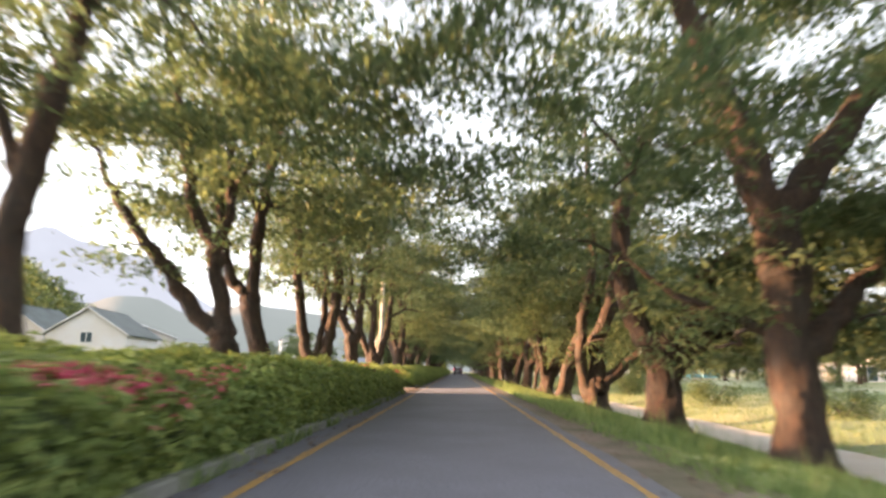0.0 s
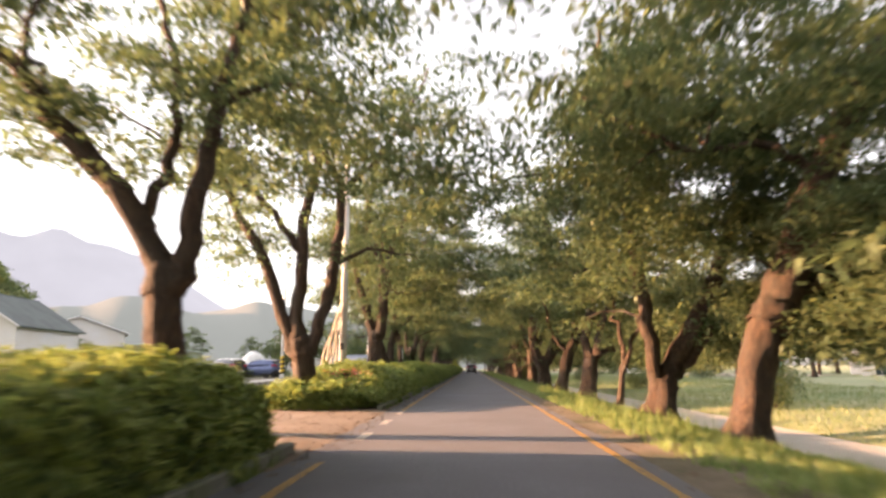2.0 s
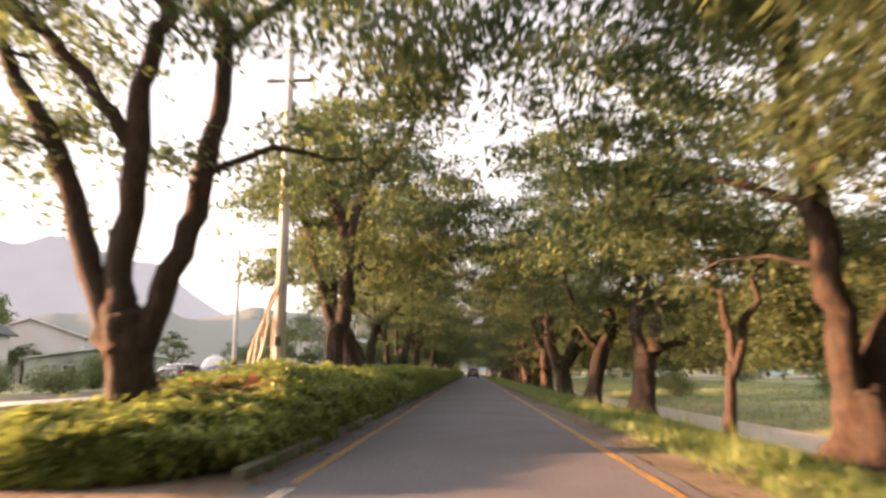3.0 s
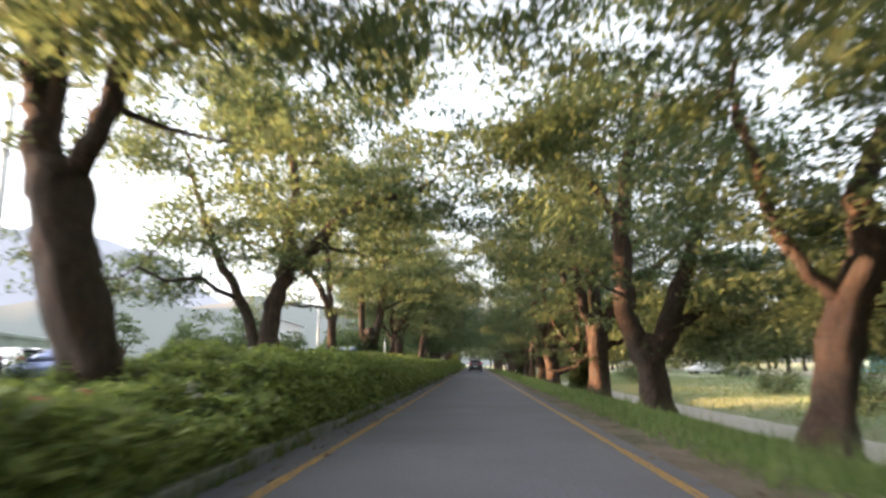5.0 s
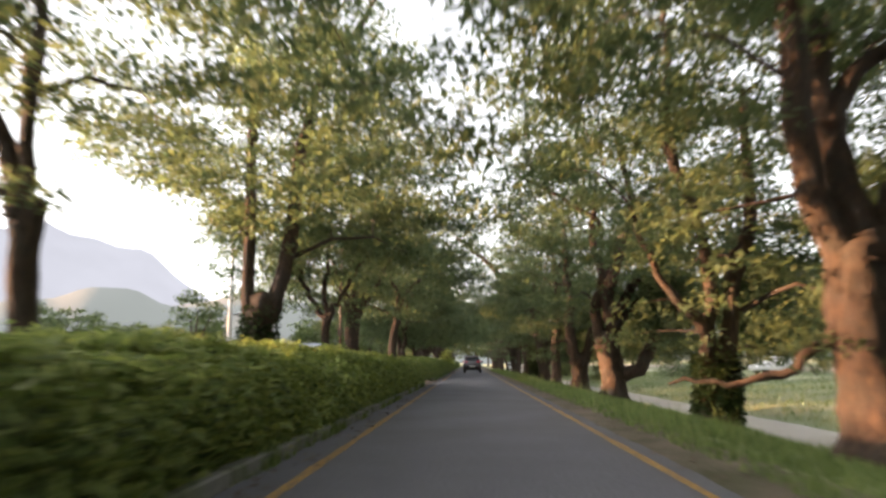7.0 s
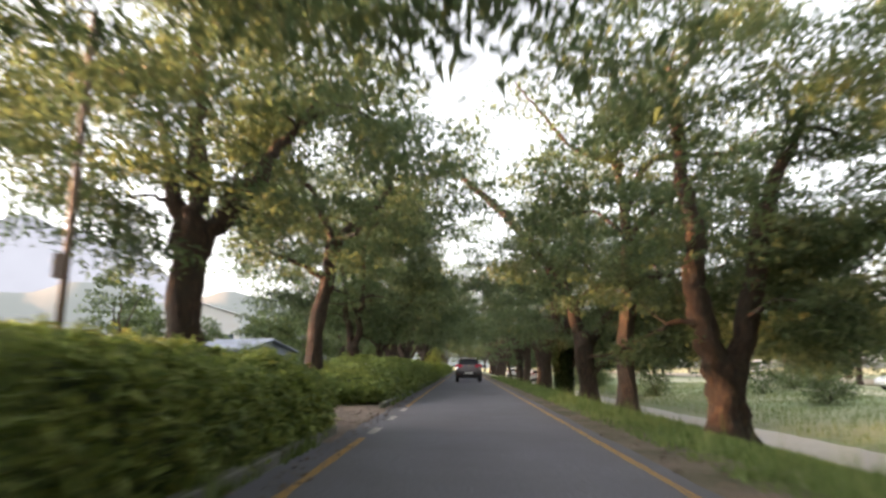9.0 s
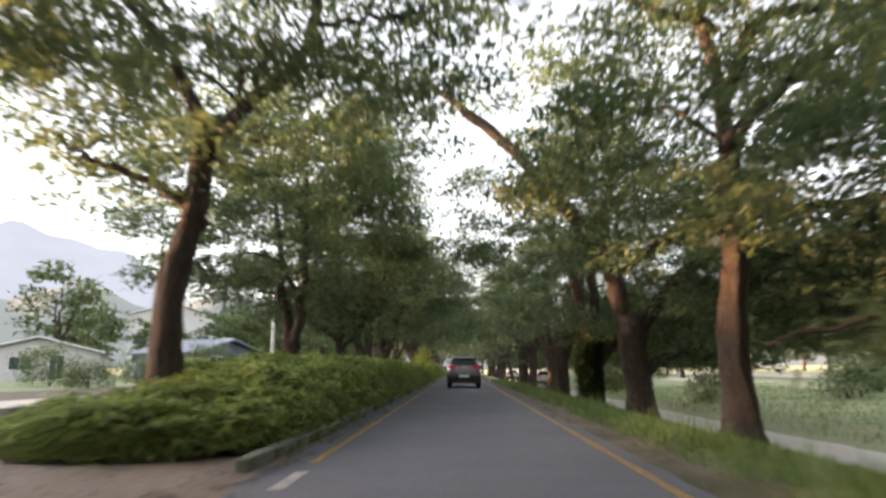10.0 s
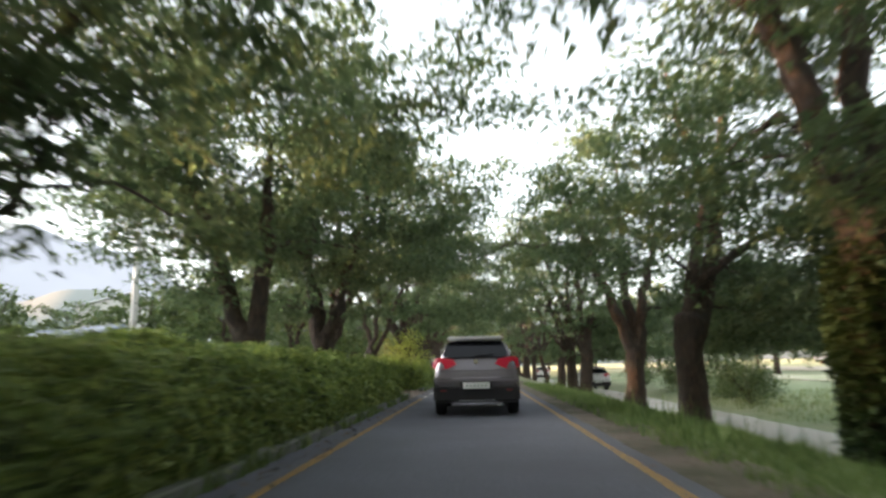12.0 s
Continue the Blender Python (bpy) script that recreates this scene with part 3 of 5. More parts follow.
avenue_tree(5.1, 91.8, 0.56, -0.1, 1.9, [(0.24, -0.4, 1.9, -0.4, 3.3, -0.1, 4.3, -0.4, 5.7, -0.2, 7.2), (0.26, 0.0, 2.1, 0.0, 3.6, 0.6, 5.6, 1.0, 6.9, 0.6, 8.7), (0.21, 0.3, 2.7, 0.7, 3.6, 1.4, 4.3, 2.4, 5.2), (0.29, 0.2, 0.4, 1.0, 0.7, 1.6, 1.7, 2.0, 2.5, 3.0, 2.8), (0.13, 0.6, 2.7, 1.3, 3.4, 2.8, 3.5), (0.11, 0.9, 6.8, 1.7, 7.7, 3.3, 8.3), (0.10, -0.1, 6.7, -1.4, 7.6, -2.9, 8.5)], crown=(-0.4, 6.4, 6.5, 5.0, 5.2), sprays=300, label="broad old cherry tree with gnarled reddish bark and many limbs")
avenue_tree(5.3, 100.9, 0.5, 0.1, 1.1, [(0.31, -0.1, 1.0, -0.3, 2.6, -0.2, 3.9, -0.2, 5.6, -0.2, 8.0), (0.29, 0.4, 1.1, 1.0, 2.8, 1.5, 4.4, 1.9, 5.5, 2.7, 6.8), (0.09, 1.4, 4.2, 2.5, 4.4), (0.08, 1.0, 2.4, 2.4, 2.5), (0.08, -0.2, 2.0, -0.9, 2.1, -1.8, 1.6)], crown=(-0.8, 6.0, 6.5, 5.0, 4.8), sprays=300)
avenue_tree(5.2, 109.1, 0.42, 0.4, 5.9, [(0.19, 0.3, 5.9, 0.2, 7.6, 0.0, 8.9, 1.0, 10.3), (0.15, 0.6, 6.1, 2.1, 7.4, 3.7, 8.6, 4.8, 9.3), (0.16, 0.5, 7.2, 1.3, 8.6, 3.2, 8.7, 5.6, 8.9), (0.11, 0.1, 8.6, -1.4, 9.0, -2.9, 10.4), (0.13, 0.3, 4.1, 1.5, 4.3, 3.5, 4.6)], crown=(-0.6, 6.0, 6.5, 5.0, 4.8), sprays=280, hollow=0.4, label="cherry tree with a straight tall brown trunk")
avenue_tree(5.3, 116.6, 0.53, -0.1, 2.5, [(0.31, -0.3, 2.6, -0.7, 4.1, -2.0, 6.2, -3.4, 8.1, -5.0, 9.7, -6.3, 10.8), (0.16, -0.8, 4.4, -0.6, 6.6, -0.0, 8.5, 0.3, 10.4), (0.18, -0.3, 4.1, 1.1, 5.1, 2.2, 5.7, 3.9, 6.4), (0.24, 0.4, 2.5, 1.4, 3.8, 2.6, 4.5), (0.20, 0.4, 1.0, 1.3, 1.4, 2.9, 1.7), (0.08, -2.5, 7.1, -2.1, 9.1, -1.7, 10.8)], crown=(-0.4, 6.0, 6.5, 5.4, 4.8), sprays=310, skirt=0.6, label="old cherry tree with one long limb reaching over the road")
avenue_tree(5.5, 125.3, 0.47, 0.1, 3, [(0.27, -0.1, 3.1, -0.6, 5.3, -1.1, 6.6, -2.1, 8.0), (0.25, 0.3, 3.3, 0.5, 6.3, 1.0, 7.9, 1.5, 9.9), (0.34, 0.4, 1.2, 2.0, 2.9, 3.3, 4.1, 5.1, 5.2)], ivy=3.4, crown=(-1.0, 5.8, 6.2, 5.6, 4.6), sprays=335, hollow=0.45, skirt=0.42, label="dark cherry tree wrapped in ivy")
avenue_tree(5.5, 133.5, 0.46, 0.15, 2.1, [(0.24, 0.4, 2.0, 1.2, 4.5, 1.6, 6.3, 2.4, 9.2), (0.20, 0.1, 2.2, 0.6, 4.2, 0.9, 5.8, 0.4, 8.0), (0.14, 0.5, 3.1, 2.0, 4.2, 3.6, 4.9)], crown=(-0.6, 5.6, 4.6, 4.4, 4.0), skirt=0.6, sprays=240, label="dark-barked cherry tree with a compact crown")
# left-hand row
avenue_tree(-5.3, 5.3, 0.22, -0.12, 2.6, [(0.19, 0.0, 3.3, 0.2, 4.4, 0.5, 5.3, 0.8, 6.4), (0.1, -0.2, 3.4, -0.9, 4.9, -1.6, 6.2)], label="slim cherry tree leaning over the hedge", low=2.9, sprays=230)
avenue_tree(-5.5, 12.2, 0.36, 0.12, 1.6, [(0.21, 0.2, 1.5, -0.6, 2.3, -1.1, 3.1, -1.7, 3.8, -2.4, 4.9), (0.19, 0.1, 2.2, -0.2, 3.6, -0.7, 4.6, -0.9, 5.8, -1.2, 7.2), (0.13, -0.1, 3.7, 0.0, 5.0, -0.2, 6.7)], low=2.9, sprays=150)
avenue_tree(-5.3, 15.2, 0.32, -0.5, 2.9, [(0.17, -0.6, 2.9, -1.1, 3.5, -1.4, 4.7, -1.6, 5.9, -2.4, 7.1), (0.18, -0.4, 3.0, -0.3, 4.8, -0.0, 6.3, 0.1, 7.3, -0.4, 8.6)], label="cherry tree with two upright dark stems behind the hedge", low=2.9, sprays=150)
avenue_tree(-5.4, 21.3, 0.4, 0.1, 0.95, [(0.21, -0.2, 1.5, -0.5, 2.7, -0.7, 4.8, -0.8, 6.2, -0.7, 8.1), (0.23, 0.4, 1.5, 0.6, 2.4, 0.8, 3.5, 0.8, 5.1, 0.3, 6.6, -0.4, 8.3), (0.14, 0.1, 1.6, 0.3, 3.4, 0.1, 5.4, -0.3, 6.7), (0.12, -0.8, 6.2, -3.0, 7.6, -5.0, 8.9)], label=LIT, sprays=140)
avenue_tree(-5.2, 28.6, 0.38, 0, 2.6, [(0.23, -0.2, 2.7, -0.9, 4.0, -1.9, 5.0, -2.6, 6.0, -3.6, 6.8), (0.20, 0.2, 2.6, 0.3, 3.9, 0.4, 5.1, 0.5, 6.4, 0.7, 7.7), (0.13, -0.4, 3.6, -0.2, 4.8, -0.3, 6.2, -0.8, 7.6)], sprays=205, label="cherry tree at the hedge end, its trunk lit on one side")
avenue_tree(-5.2, 37.3, 0.42, -0.08, 1.8, [(0.21, -0.4, 1.8, -0.9, 3.2, -1.6, 4.8, -2.3, 5.9, -2.8, 7.1), (0.21, -0.2, 2.1, -0.2, 3.9, -0.1, 5.9, 0.2, 7.3, -0.2, 9.5), (0.20, 0.3, 1.8, 0.6, 3.2, 0.8, 4.9, 0.8, 6.7, 0.2, 8.1, -0.3, 10.1), (0.12, -0.3, 4.7, -1.6, 6.3, -2.7, 7.2, -4.8, 8.2), (0.10, -0.1, 7.3, -0.8, 8.8, -1.8, 9.5, -3.2, 9.9), (0.10, 0.8, 6.7, 2.0, 7.8, 2.7, 9.0, 3.2, 10.0)], sprays=150, low=3.6,
            label="open-crowned cherry tree with several steep stems")
avenue_tree(-5.3, 50.8, 0.4, 0.3, 2.7, [(0.22, 0.1, 2.6, -0.6, 4.9, -1.4, 7.1), (0.28, 0.5, 3.0, 0.5, 5.7, -0.4, 9.1, 0.0, 11.5), (0.19, 0.6, 5.5, 1.3, 8.1, 2.9, 10.1, 3.5, 12.2)])
avenue_tree(-5.2, 55.6, 0.5, -0.8, 3.5, [(0.29, -1.0, 3.7, -1.3, 4.7, -1.7, 5.9, -2.2, 7.2), (0.20, -0.6, 3.6, -0.1, 4.6, 0.2, 5.8, 0.3, 7.0), (0.15, -1.0, 4.0, -1.1, 5.7, -1.2, 7.1)], crown=(0.2, 7.2, 4.8, 4.4, 4.2), sprays=170, label="thick old cherry trunk leaning outward, standing in the hedge")
avenue_tree(-6.2, 65.6, 0.37, 0, 1.65, [(0.17, -0.3, 1.6, -1.1, 3.2, -1.7, 4.1, -2.2, 5.3, -2.6, 6.4), (0.28, -0.0, 1.6, 0.1, 3.0, 0.4, 4.2, 0.2, 5.2, 0.3, 6.4, 0.0, 8.0), (0.22, 0.3, 3.9, 0.9, 4.2, 1.6, 4.9, 2.3, 5.6, 3.2, 5.8, 4.1, 6.0)], label="cherry tree with one limb arching towards the road", low=2.5, skirt=0.08, sprays=310)
avenue_tree(-6.5, 75.3, 0.24, 0.05, 3.25, [(0.15, -0.2, 3.2, -0.7, 4.5, -2.5, 6.1, -3.0, 7.3, -3.0, 8.7), (0.12, -0.1, 3.4, -0.3, 5.6, -0.5, 7.3, -0.3, 9.1), (0.07, -2.3, 6.0, -4.3, 6.6, -5.8, 7.2), (0.07, -0.4, 3.5, -2.0, 3.6, -3.0, 4.0)], sprays=200)
avenue_tree(-6.7, 85.6, 0.5, 0.2, 2.9, [(0.25, 0.5, 2.8, 0.9, 5.2, 1.0, 7.4, 1.5, 10.2, 2.8, 12.4), (0.19, -0.3, 3.0, -0.5, 8.3, -0.5, 10.7, -1.2, 12.5), (0.15, -0.5, 10.5, 0.9, 11.3, 1.7, 12.4)], ivy=2.6)
avenue_tree(-5.95, 91.0, 0.19, 0.20, 2.8, [(0.0, 4.4, 0.0, 7.0), (0.8, 3.9, 1.6, 5.0), (-0.7, 4.0, -1.4, 5.2)], crown=(0.6, 6.9, 6.0, 5.0, 4.6), low=2.9, sprays=210)
avenue_tree(-6.4, 99.7, 0.46, 0.00, 3.7, [(-0.8, 5.2, -1.6, 7.0), (0.1, 5.4, 0.0, 7.8), (1.0, 5.0, 1.9, 6.6)], ivy=1.4, crown=(0.3, 6.4, 6.0, 5.0, 4.6), low=2.3, sprays=310, label="dark dense-crowned cherry tree in the hedge")
avenue_tree(-5.25, 106.4, 0.36, 0.5, 5, [(0.13, 0.6, 4.9, 0.2, 5.8, -0.2, 6.7, -1.1, 7.7), (0.14, 0.7, 5.0, 1.2, 5.6, 2.0, 6.3, 2.4, 7.0, 2.4, 7.9, 2.1, 8.8), (0.07, 2.4, 7.1, 3.4, 7.2, 4.3, 7.4), (0.09, 0.5, 3.6, -0.6, 4.3, -1.6, 4.7)], sprays=150, low=3.6, label="cherry tree with an open crown, at the hedge's end")
avenue_tree(-5.5, 115.9, 0.28, -0.06, 1.8, [(-0.4, 3.0, -0.8, 5.6), (0.2, 3.2, 0.4, 5.8)], crown=(-0.6, 6.5, 6.0, 5.2, 4.8), low=2.3, sprays=330, hollow=0.6)
avenue_tree(-5.05, 121.4, 0.2, -0.05, 2, [(0.09, -0.1, 2.0, -0.5, 2.4, -1.1, 2.8, -1.7, 3.2, -2.8, 3.5), (0.08, 0.1, 1.9, 0.6, 2.4, 0.9, 3.0), (0.12, -0.0, 2.1, -0.2, 3.3, -0.6, 4.4, -1.1, 5.7), (0.08, -0.1, 2.9, 0.4, 3.3, 1.2, 4.0)], crown=(0.7, 6.6, 6.4, 5.2, 5.0), low=2.3, sprays=360, hollow=0.15, label="cherry tree with a low wide fork above the hedge")
avenue_tree(-5.3, 131.0, 0.40, -0.2, 1.2, [(0.23, -0.5, 2.0, -1.1, 3.7, -1.5, 4.9, -2.0, 6.2), (0.23, -0.1, 2.0, 0.1, 3.8, 0.2, 5.5), (0.12, -1.2, 4.0, -2.7, 5.2, -4.7, 6.2)], crown=(0.5, 6.4, 6.2, 5.0, 4.8), low=2.6, sprays=290, label="stout twin-trunked old cherry tree")
avenue_tree(-5.1, 136.8, 0.36, -0.03, 2.1, [(-0.5, 3.5, -0.8, 6.2), (0.6, 3.5, 1.4, 6.2)], crown=(0.0, 6.0, 5.4, 5.0, 4.2), low=2.4, sprays=260)
# the avenue goes on
far_rng = random.Random(4)
for i, yy in enumerate(range(143, 236, 8)):
    for sx in (-5.3, 5.5):
        y = yy + far_rng.uniform(-3.2, 3.2)
        big = y < 170
        avenue_tree(sx + far_rng.uniform(-0.7, 0.7), y, far_rng.uniform(0.22, 0.52), far_rng.uniform(-0.6, 0.6), far_rng.uniform(1.2, 2.8),
                    [(-0.8, 4.0, -1.8, 6.8), (0.7, 4.0, 1.7, 7.0), (0.0, 4.5, 0.2, 8.2)], crown=None if not big else (1.0, 6.3, 6.2, 5.0, 4.9),
                    sprays=220 if big else 100, per=84 if big else 60, leaf=(0.21, 0.125) if big else (0.30, 0.20),
                    label="cherry tree farther along the avenue")

# ---- hedges ----


BOXY = 0.60
_a = np.linspace(0, np.pi, 241)
_x, _z = 2.12 * np.sign(np.cos(_a)) * np.abs(np.cos(_a)) ** BOXY, 1.05 * np.abs(np.sin(_a)) ** BOXY
ARC = np.concatenate([[0], np.cumsum(np.hypot(np.diff(_x), np.diff(_z)))])
ARC /= ARC[-1]


def hedge(y0, y1, flowers=(), dense=360, label="", per_leaf=(0.135, 0.072), rounded=(True, True), young_start=False, high=1.0, dips=(), swell=0.0):
    """A broad clipped hedge between the road and the side road. flowers: (y, place across, their spreads, count, material)."""
    rng = np.random.default_rng(int(y0 * 10) + 1005)
    ob = base("hedge", -4.7, (y0 + y1) / 2, 0.09, label or "broad rounded azalea hedge, yellow-green on top and dark at its foot", "hedge", "hedges beside the road")
    cx, cy = -4.7, (y0 + y1) / 2

    def surface(s, y):
        """s from 0 (road-side foot) to 1 (far foot): x, z of the outline."""
        e0 = np.clip((y - y0) / (2.4 if young_start else 1.5), 0, 1) if rounded[0] else np.ones_like(y)
        e1 = np.clip((y1 - y) / 1.5, 0, 1) if rounded[1] else np.ones_like(y)
        end = np.clip(1 - (1 - np.minimum(e0, e1)) ** 2.6, 0, 1) ** (1 / 2.6)
        a = np.interp(s, ARC, np.linspace(0, np.pi, len(ARC)))
        fat = np.sign(np.cos(a)) * np.abs(np.cos(a)) ** BOXY
        tuft = (0.12 * ripple(y, s * 5, 0.46, 4.0) + 0.08 * ripple(y, s * 7, 0.19, 2.0)) * np.sin(a) ** 0.5
        x = cx + 2.12 * end * fat * (1 + 0.045 * ripple(y, s * 6, 0.6, 1.0)) + tuft * np.cos(a)
        if young_start:
            x = cx + 2.12 - (cx + 2.12 - x) * (0.84 + 0.16 * np.clip((y - y0) / 5.0, 0, 1))
        top = 1.08 + 0.15 * ripple(y, x, 2.2, 2.0) + 0.15 * ripple(y, x, 0.62, 0.4) + 0.12 * np.clip((-3.2 - x) / 1.5, 0, 1)
        if young_start:
            top = top * (0.42 + 0.58 * np.clip((y - y0 - 1.2) / 6.5, 0, 1) ** 1.2)
        top = top * (1 + swell * np.clip((y - y0 - 24) / 10, 0, 1))
        for at in dips:
            top = top * (1 - 0.48 * np.exp(-((y - at) / 2.6) ** 2))
        z = high * top * (0.35 + 0.65 * end) * np.abs(np.sin(a)) ** BOXY + tuft * np.sin(a)
        return x, z

    ys = np.concatenate([y0 + np.array([0, 0.03, 0.09, 0.18]), np.arange(y0 + 0.3, y1 - 0.2, 0.16), y1 - np.array([0.18, 0.09, 0.03, 0])])
    ss = np.linspace(0, 1, 27)
    S, YY = np.meshgrid(ss, ys)
    hx, hz = surface(S, YY)
    # closed sheet under the leaves, its darker green painted as the hedge's inner shade
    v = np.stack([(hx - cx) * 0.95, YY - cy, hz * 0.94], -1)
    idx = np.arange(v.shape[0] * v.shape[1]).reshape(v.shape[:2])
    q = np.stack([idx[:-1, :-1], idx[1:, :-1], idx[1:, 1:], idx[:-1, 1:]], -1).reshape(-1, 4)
    child("painted_shade_core", mesh_of("painted_shade_core", v.reshape(-1, 3), q, M_HEDGE_CORE, True), ob)
    n = int((y1 - y0) * 6.0 * dense)
    y = np.where(rng.uniform(0, 1, n) < 7.0 / (y1 - y0), np.where(rng.uniform(0, 1, n) < 0.5, y0 + rng.uniform(0, 1, n) ** 2.5 * 1.5, y1 - rng.uniform(0, 1, n) ** 2.5 * 1.5), rng.uniform(y0, y1, n))
    at_end = np.minimum(y - y0, y1 - y) < 1.6
    s = np.where(at_end, rng.uniform(0.0, 1.0, n), rng.uniform(0.0, 0.66, n))
    x, z = surface(s, y)
    lift = rng.normal(0.01, 0.045, n) + 0.05 * (rng.uniform(0, 1, n) > 0.93)
    c = np.stack([x - cx + np.cos(np.pi * s) * lift, y - cy, np.maximum(z + np.sin(np.pi * s) * lift, 0.02)], -1)
    v, q = leaves_at(c, 0.02, 1, *per_leaf, rng)
    child("leaves", mesh_of("leaves", v, q, M_HEDGE), ob, kind="stuff")
    for fy, fs, dy, ds, count, mat in flowers:
        py = np.clip(fy + rng.normal(0, dy, count) + 0.12 * dy * ripple(rng.uniform(0, 9, count), rng.uniform(0, 9, count), 0.3), y0 + 0.2, y1 - 0.2)
        ps = np.clip(fs + rng.normal(0, ds, count), 0.03, 0.7)
        px, pz = surface(ps, py)
        c = np.stack([px - cx + 0.05 * np.cos(np.pi * ps), py - cy, pz + 0.05 * np.sin(np.pi * ps)], -1)
        v, q = leaves_at(c, 0.03, 3, 0.07, 0.06, rng)
        child("blossoms", mesh_of("blossoms", v, q, mat), ob, "pink azalea blossoms" if mat is M_PINK else "small white blossoms", "stuff")
    return ob


hedge(-14, 26.9, flowers=((2.7, 0.22, 0.25, 0.025, 170, M_PINK), (3.3, 0.25, 0.30, 0.022, 150, M_PINK), (3.6, 0.20, 0.45, 0.04, 90, M_PINK), (5.8, 0.24, 0.5, 0.03, 80, M_PINK), (7.2, 0.26, 0.5, 0.03, 30, M_PINK), (19.4, 0.24, 0.28, 0.03, 45, M_PINK), (14.5, 0.27, 0.4, 0.03, 14, M_PINK)),
      label="broad azalea hedge with a patch of pink blossom", rounded=(False, True), high=0.86)
hedge(34.0, 97.8, flowers=((38.6, 0.42, 0.4, 0.06, 160, M_PINK), (52.6, 0.38, 0.22, 0.04, 60, M_PINK), (55.0, 0.3, 0.12, 0.03, 24, M_WHITE_FLOWER), (66.0, 0.25, 0.5, 0.05, 30, M_PINK)), label="long azalea hedge with a few pink and white blossoms", young_start=True, high=0.86, dips=(53.6,), swell=0.15)
hedge(103.0, 137.2, flowers=((113.9, 0.22, 0.06, 0.01, 8, M_WHITE_FLOWER), (109.0, 0.42, 0.5, 0.05, 14, M_WHITE_FLOWER)), label="dense green azalea hedge", young_start=True)
hedge(142.6, 205, dense=220, per_leaf=(0.16, 0.11), label="farther stretch of green azalea hedge", rounded=(True, False))

# ---- grass ----


def blades(name, x0, x1, y0, y1, n, height, mat, label, keep=None, seed=1, lean=0.5):
    rng = np.random.default_rng(seed)
    x, y = rng.uniform(x0, x1, n), rng.uniform(y0, y1, n)
    clump = ripple(x, y, 0.5, 3.0) + 0.6 * ripple(x, y, 0.17, 1.0)
    ok = rng.uniform(-1.3, 0.7, n) < clump
    if keep is not None:
        ok &= keep(x, y)
    x, y, clump = x[ok], y[ok], clump[ok]
    m = len(x)
    z = ground_z(x, y) - 0.01
    th = rng.uniform(0, 6.283, m)
    hgt = height * rng.uniform(0.4, 1.3, m) * (1.0 + 0.5 * clump)
    w = rng.uniform(0.008, 0.022, m)
    tip = np.stack([x + np.cos(th) * hgt * lean * rng.uniform(0.2, 1.2, m), y + np.sin(th) * hgt * lean * rng.uniform(0.2, 1.2, m), z + hgt], -1)
    a = np.stack([x - np.sin(th) * w, y + np.cos(th) * w, z], -1)
    b = np.stack([x + np.sin(th) * w, y - np.cos(th) * w, z], -1)
    v = np.stack([a, b, tip], 1).reshape(-1, 3)
    ob = new(name, mesh_of(name, v, np.arange(3 * m).reshape(-1, 3), mat))
    return tagged(ob, label, "grass", kind="stuff")


blades("verge_grass", 2.15, 7.0, -2, 150, 260000, 0.13, M_GRASS, "tufted green verge grass under the trees", lambda x, y: x < 7.0 - bank(y), seed=1)
blades("tall_weeds", 2.5, 4.2, -2, 150, 26000, 0.34, M_GRASS, "taller weeds in clumps on the verge", lambda x, y: ripple(x, y, 1.7, 6.0) > 0.25, seed=2)
blades("meadow_grass", 9.6, 26, 0, 150, 130000, 0.20, M_MEADOW_GRASS, "straggling meadow grass beyond the path", seed=3)
blades("hedge_foot_grass", -2.66, -2.36, -5, 150, 40000, 0.18, M_GRASS, "grass tufts along the kerb", lambda x, y: (ripple(x, y, 1.1, 6.0) > -0.2) & ~np.any([(y > a - 1.0) & (y < b + 0.5) for a, b in GAPS], axis=0), seed=4)


def litter(name, x0, x1, y0, y1, n, z, label, seed):
    rng = np.random.default_rng(seed)
    c = np.stack([rng.uniform(x0, x1, n), rng.uniform(y0, y1, n), np.full(n, z)], -1)
    c[:, 0] += 0.25 * ripple(c[:, 0], c[:, 1], 0.3)
    th = rng.uniform(0, 6.283, n)
    d = np.stack([np.cos(th), np.sin(th), rng.uniform(0, 0.3, n)], -1) * rng.uniform(0.02, 0.07, n)[:, None]
    e = np.stack([-np.sin(th), np.cos(th), rng.uniform(0, 0.4, n)], -1) * rng.uniform(0.012, 0.035, n)[:, None]
    v = np.stack([c - d, c + e, c + d, c - e + [0, 0, 0.008]], 1).reshape(-1, 3)
    return tagged(new(name, mesh_of(name, v, np.arange(4 * n).reshape(-1, 4), M_LITTER)), label, "leaf litter", kind="stuff")


for k, (a, b) in enumerate(GAPS):
    litter("leaf_litter", -6.8, -2.2, a - 1.2, b + 1.0, 900, 0.034, "dry brown leaves and bark bits on the apron", 60 + k)
litter("leaf_litter", 1.62, 2.5, 0, 150, 3500, 0.03, "dry leaves along the dirt shoulder", 70)
litter("leaf_litter", -2.42, -2.0, 0, 150, 2500, 0.006, "dry leaves along the kerb", 71)

# ---- bushes and background trees ----


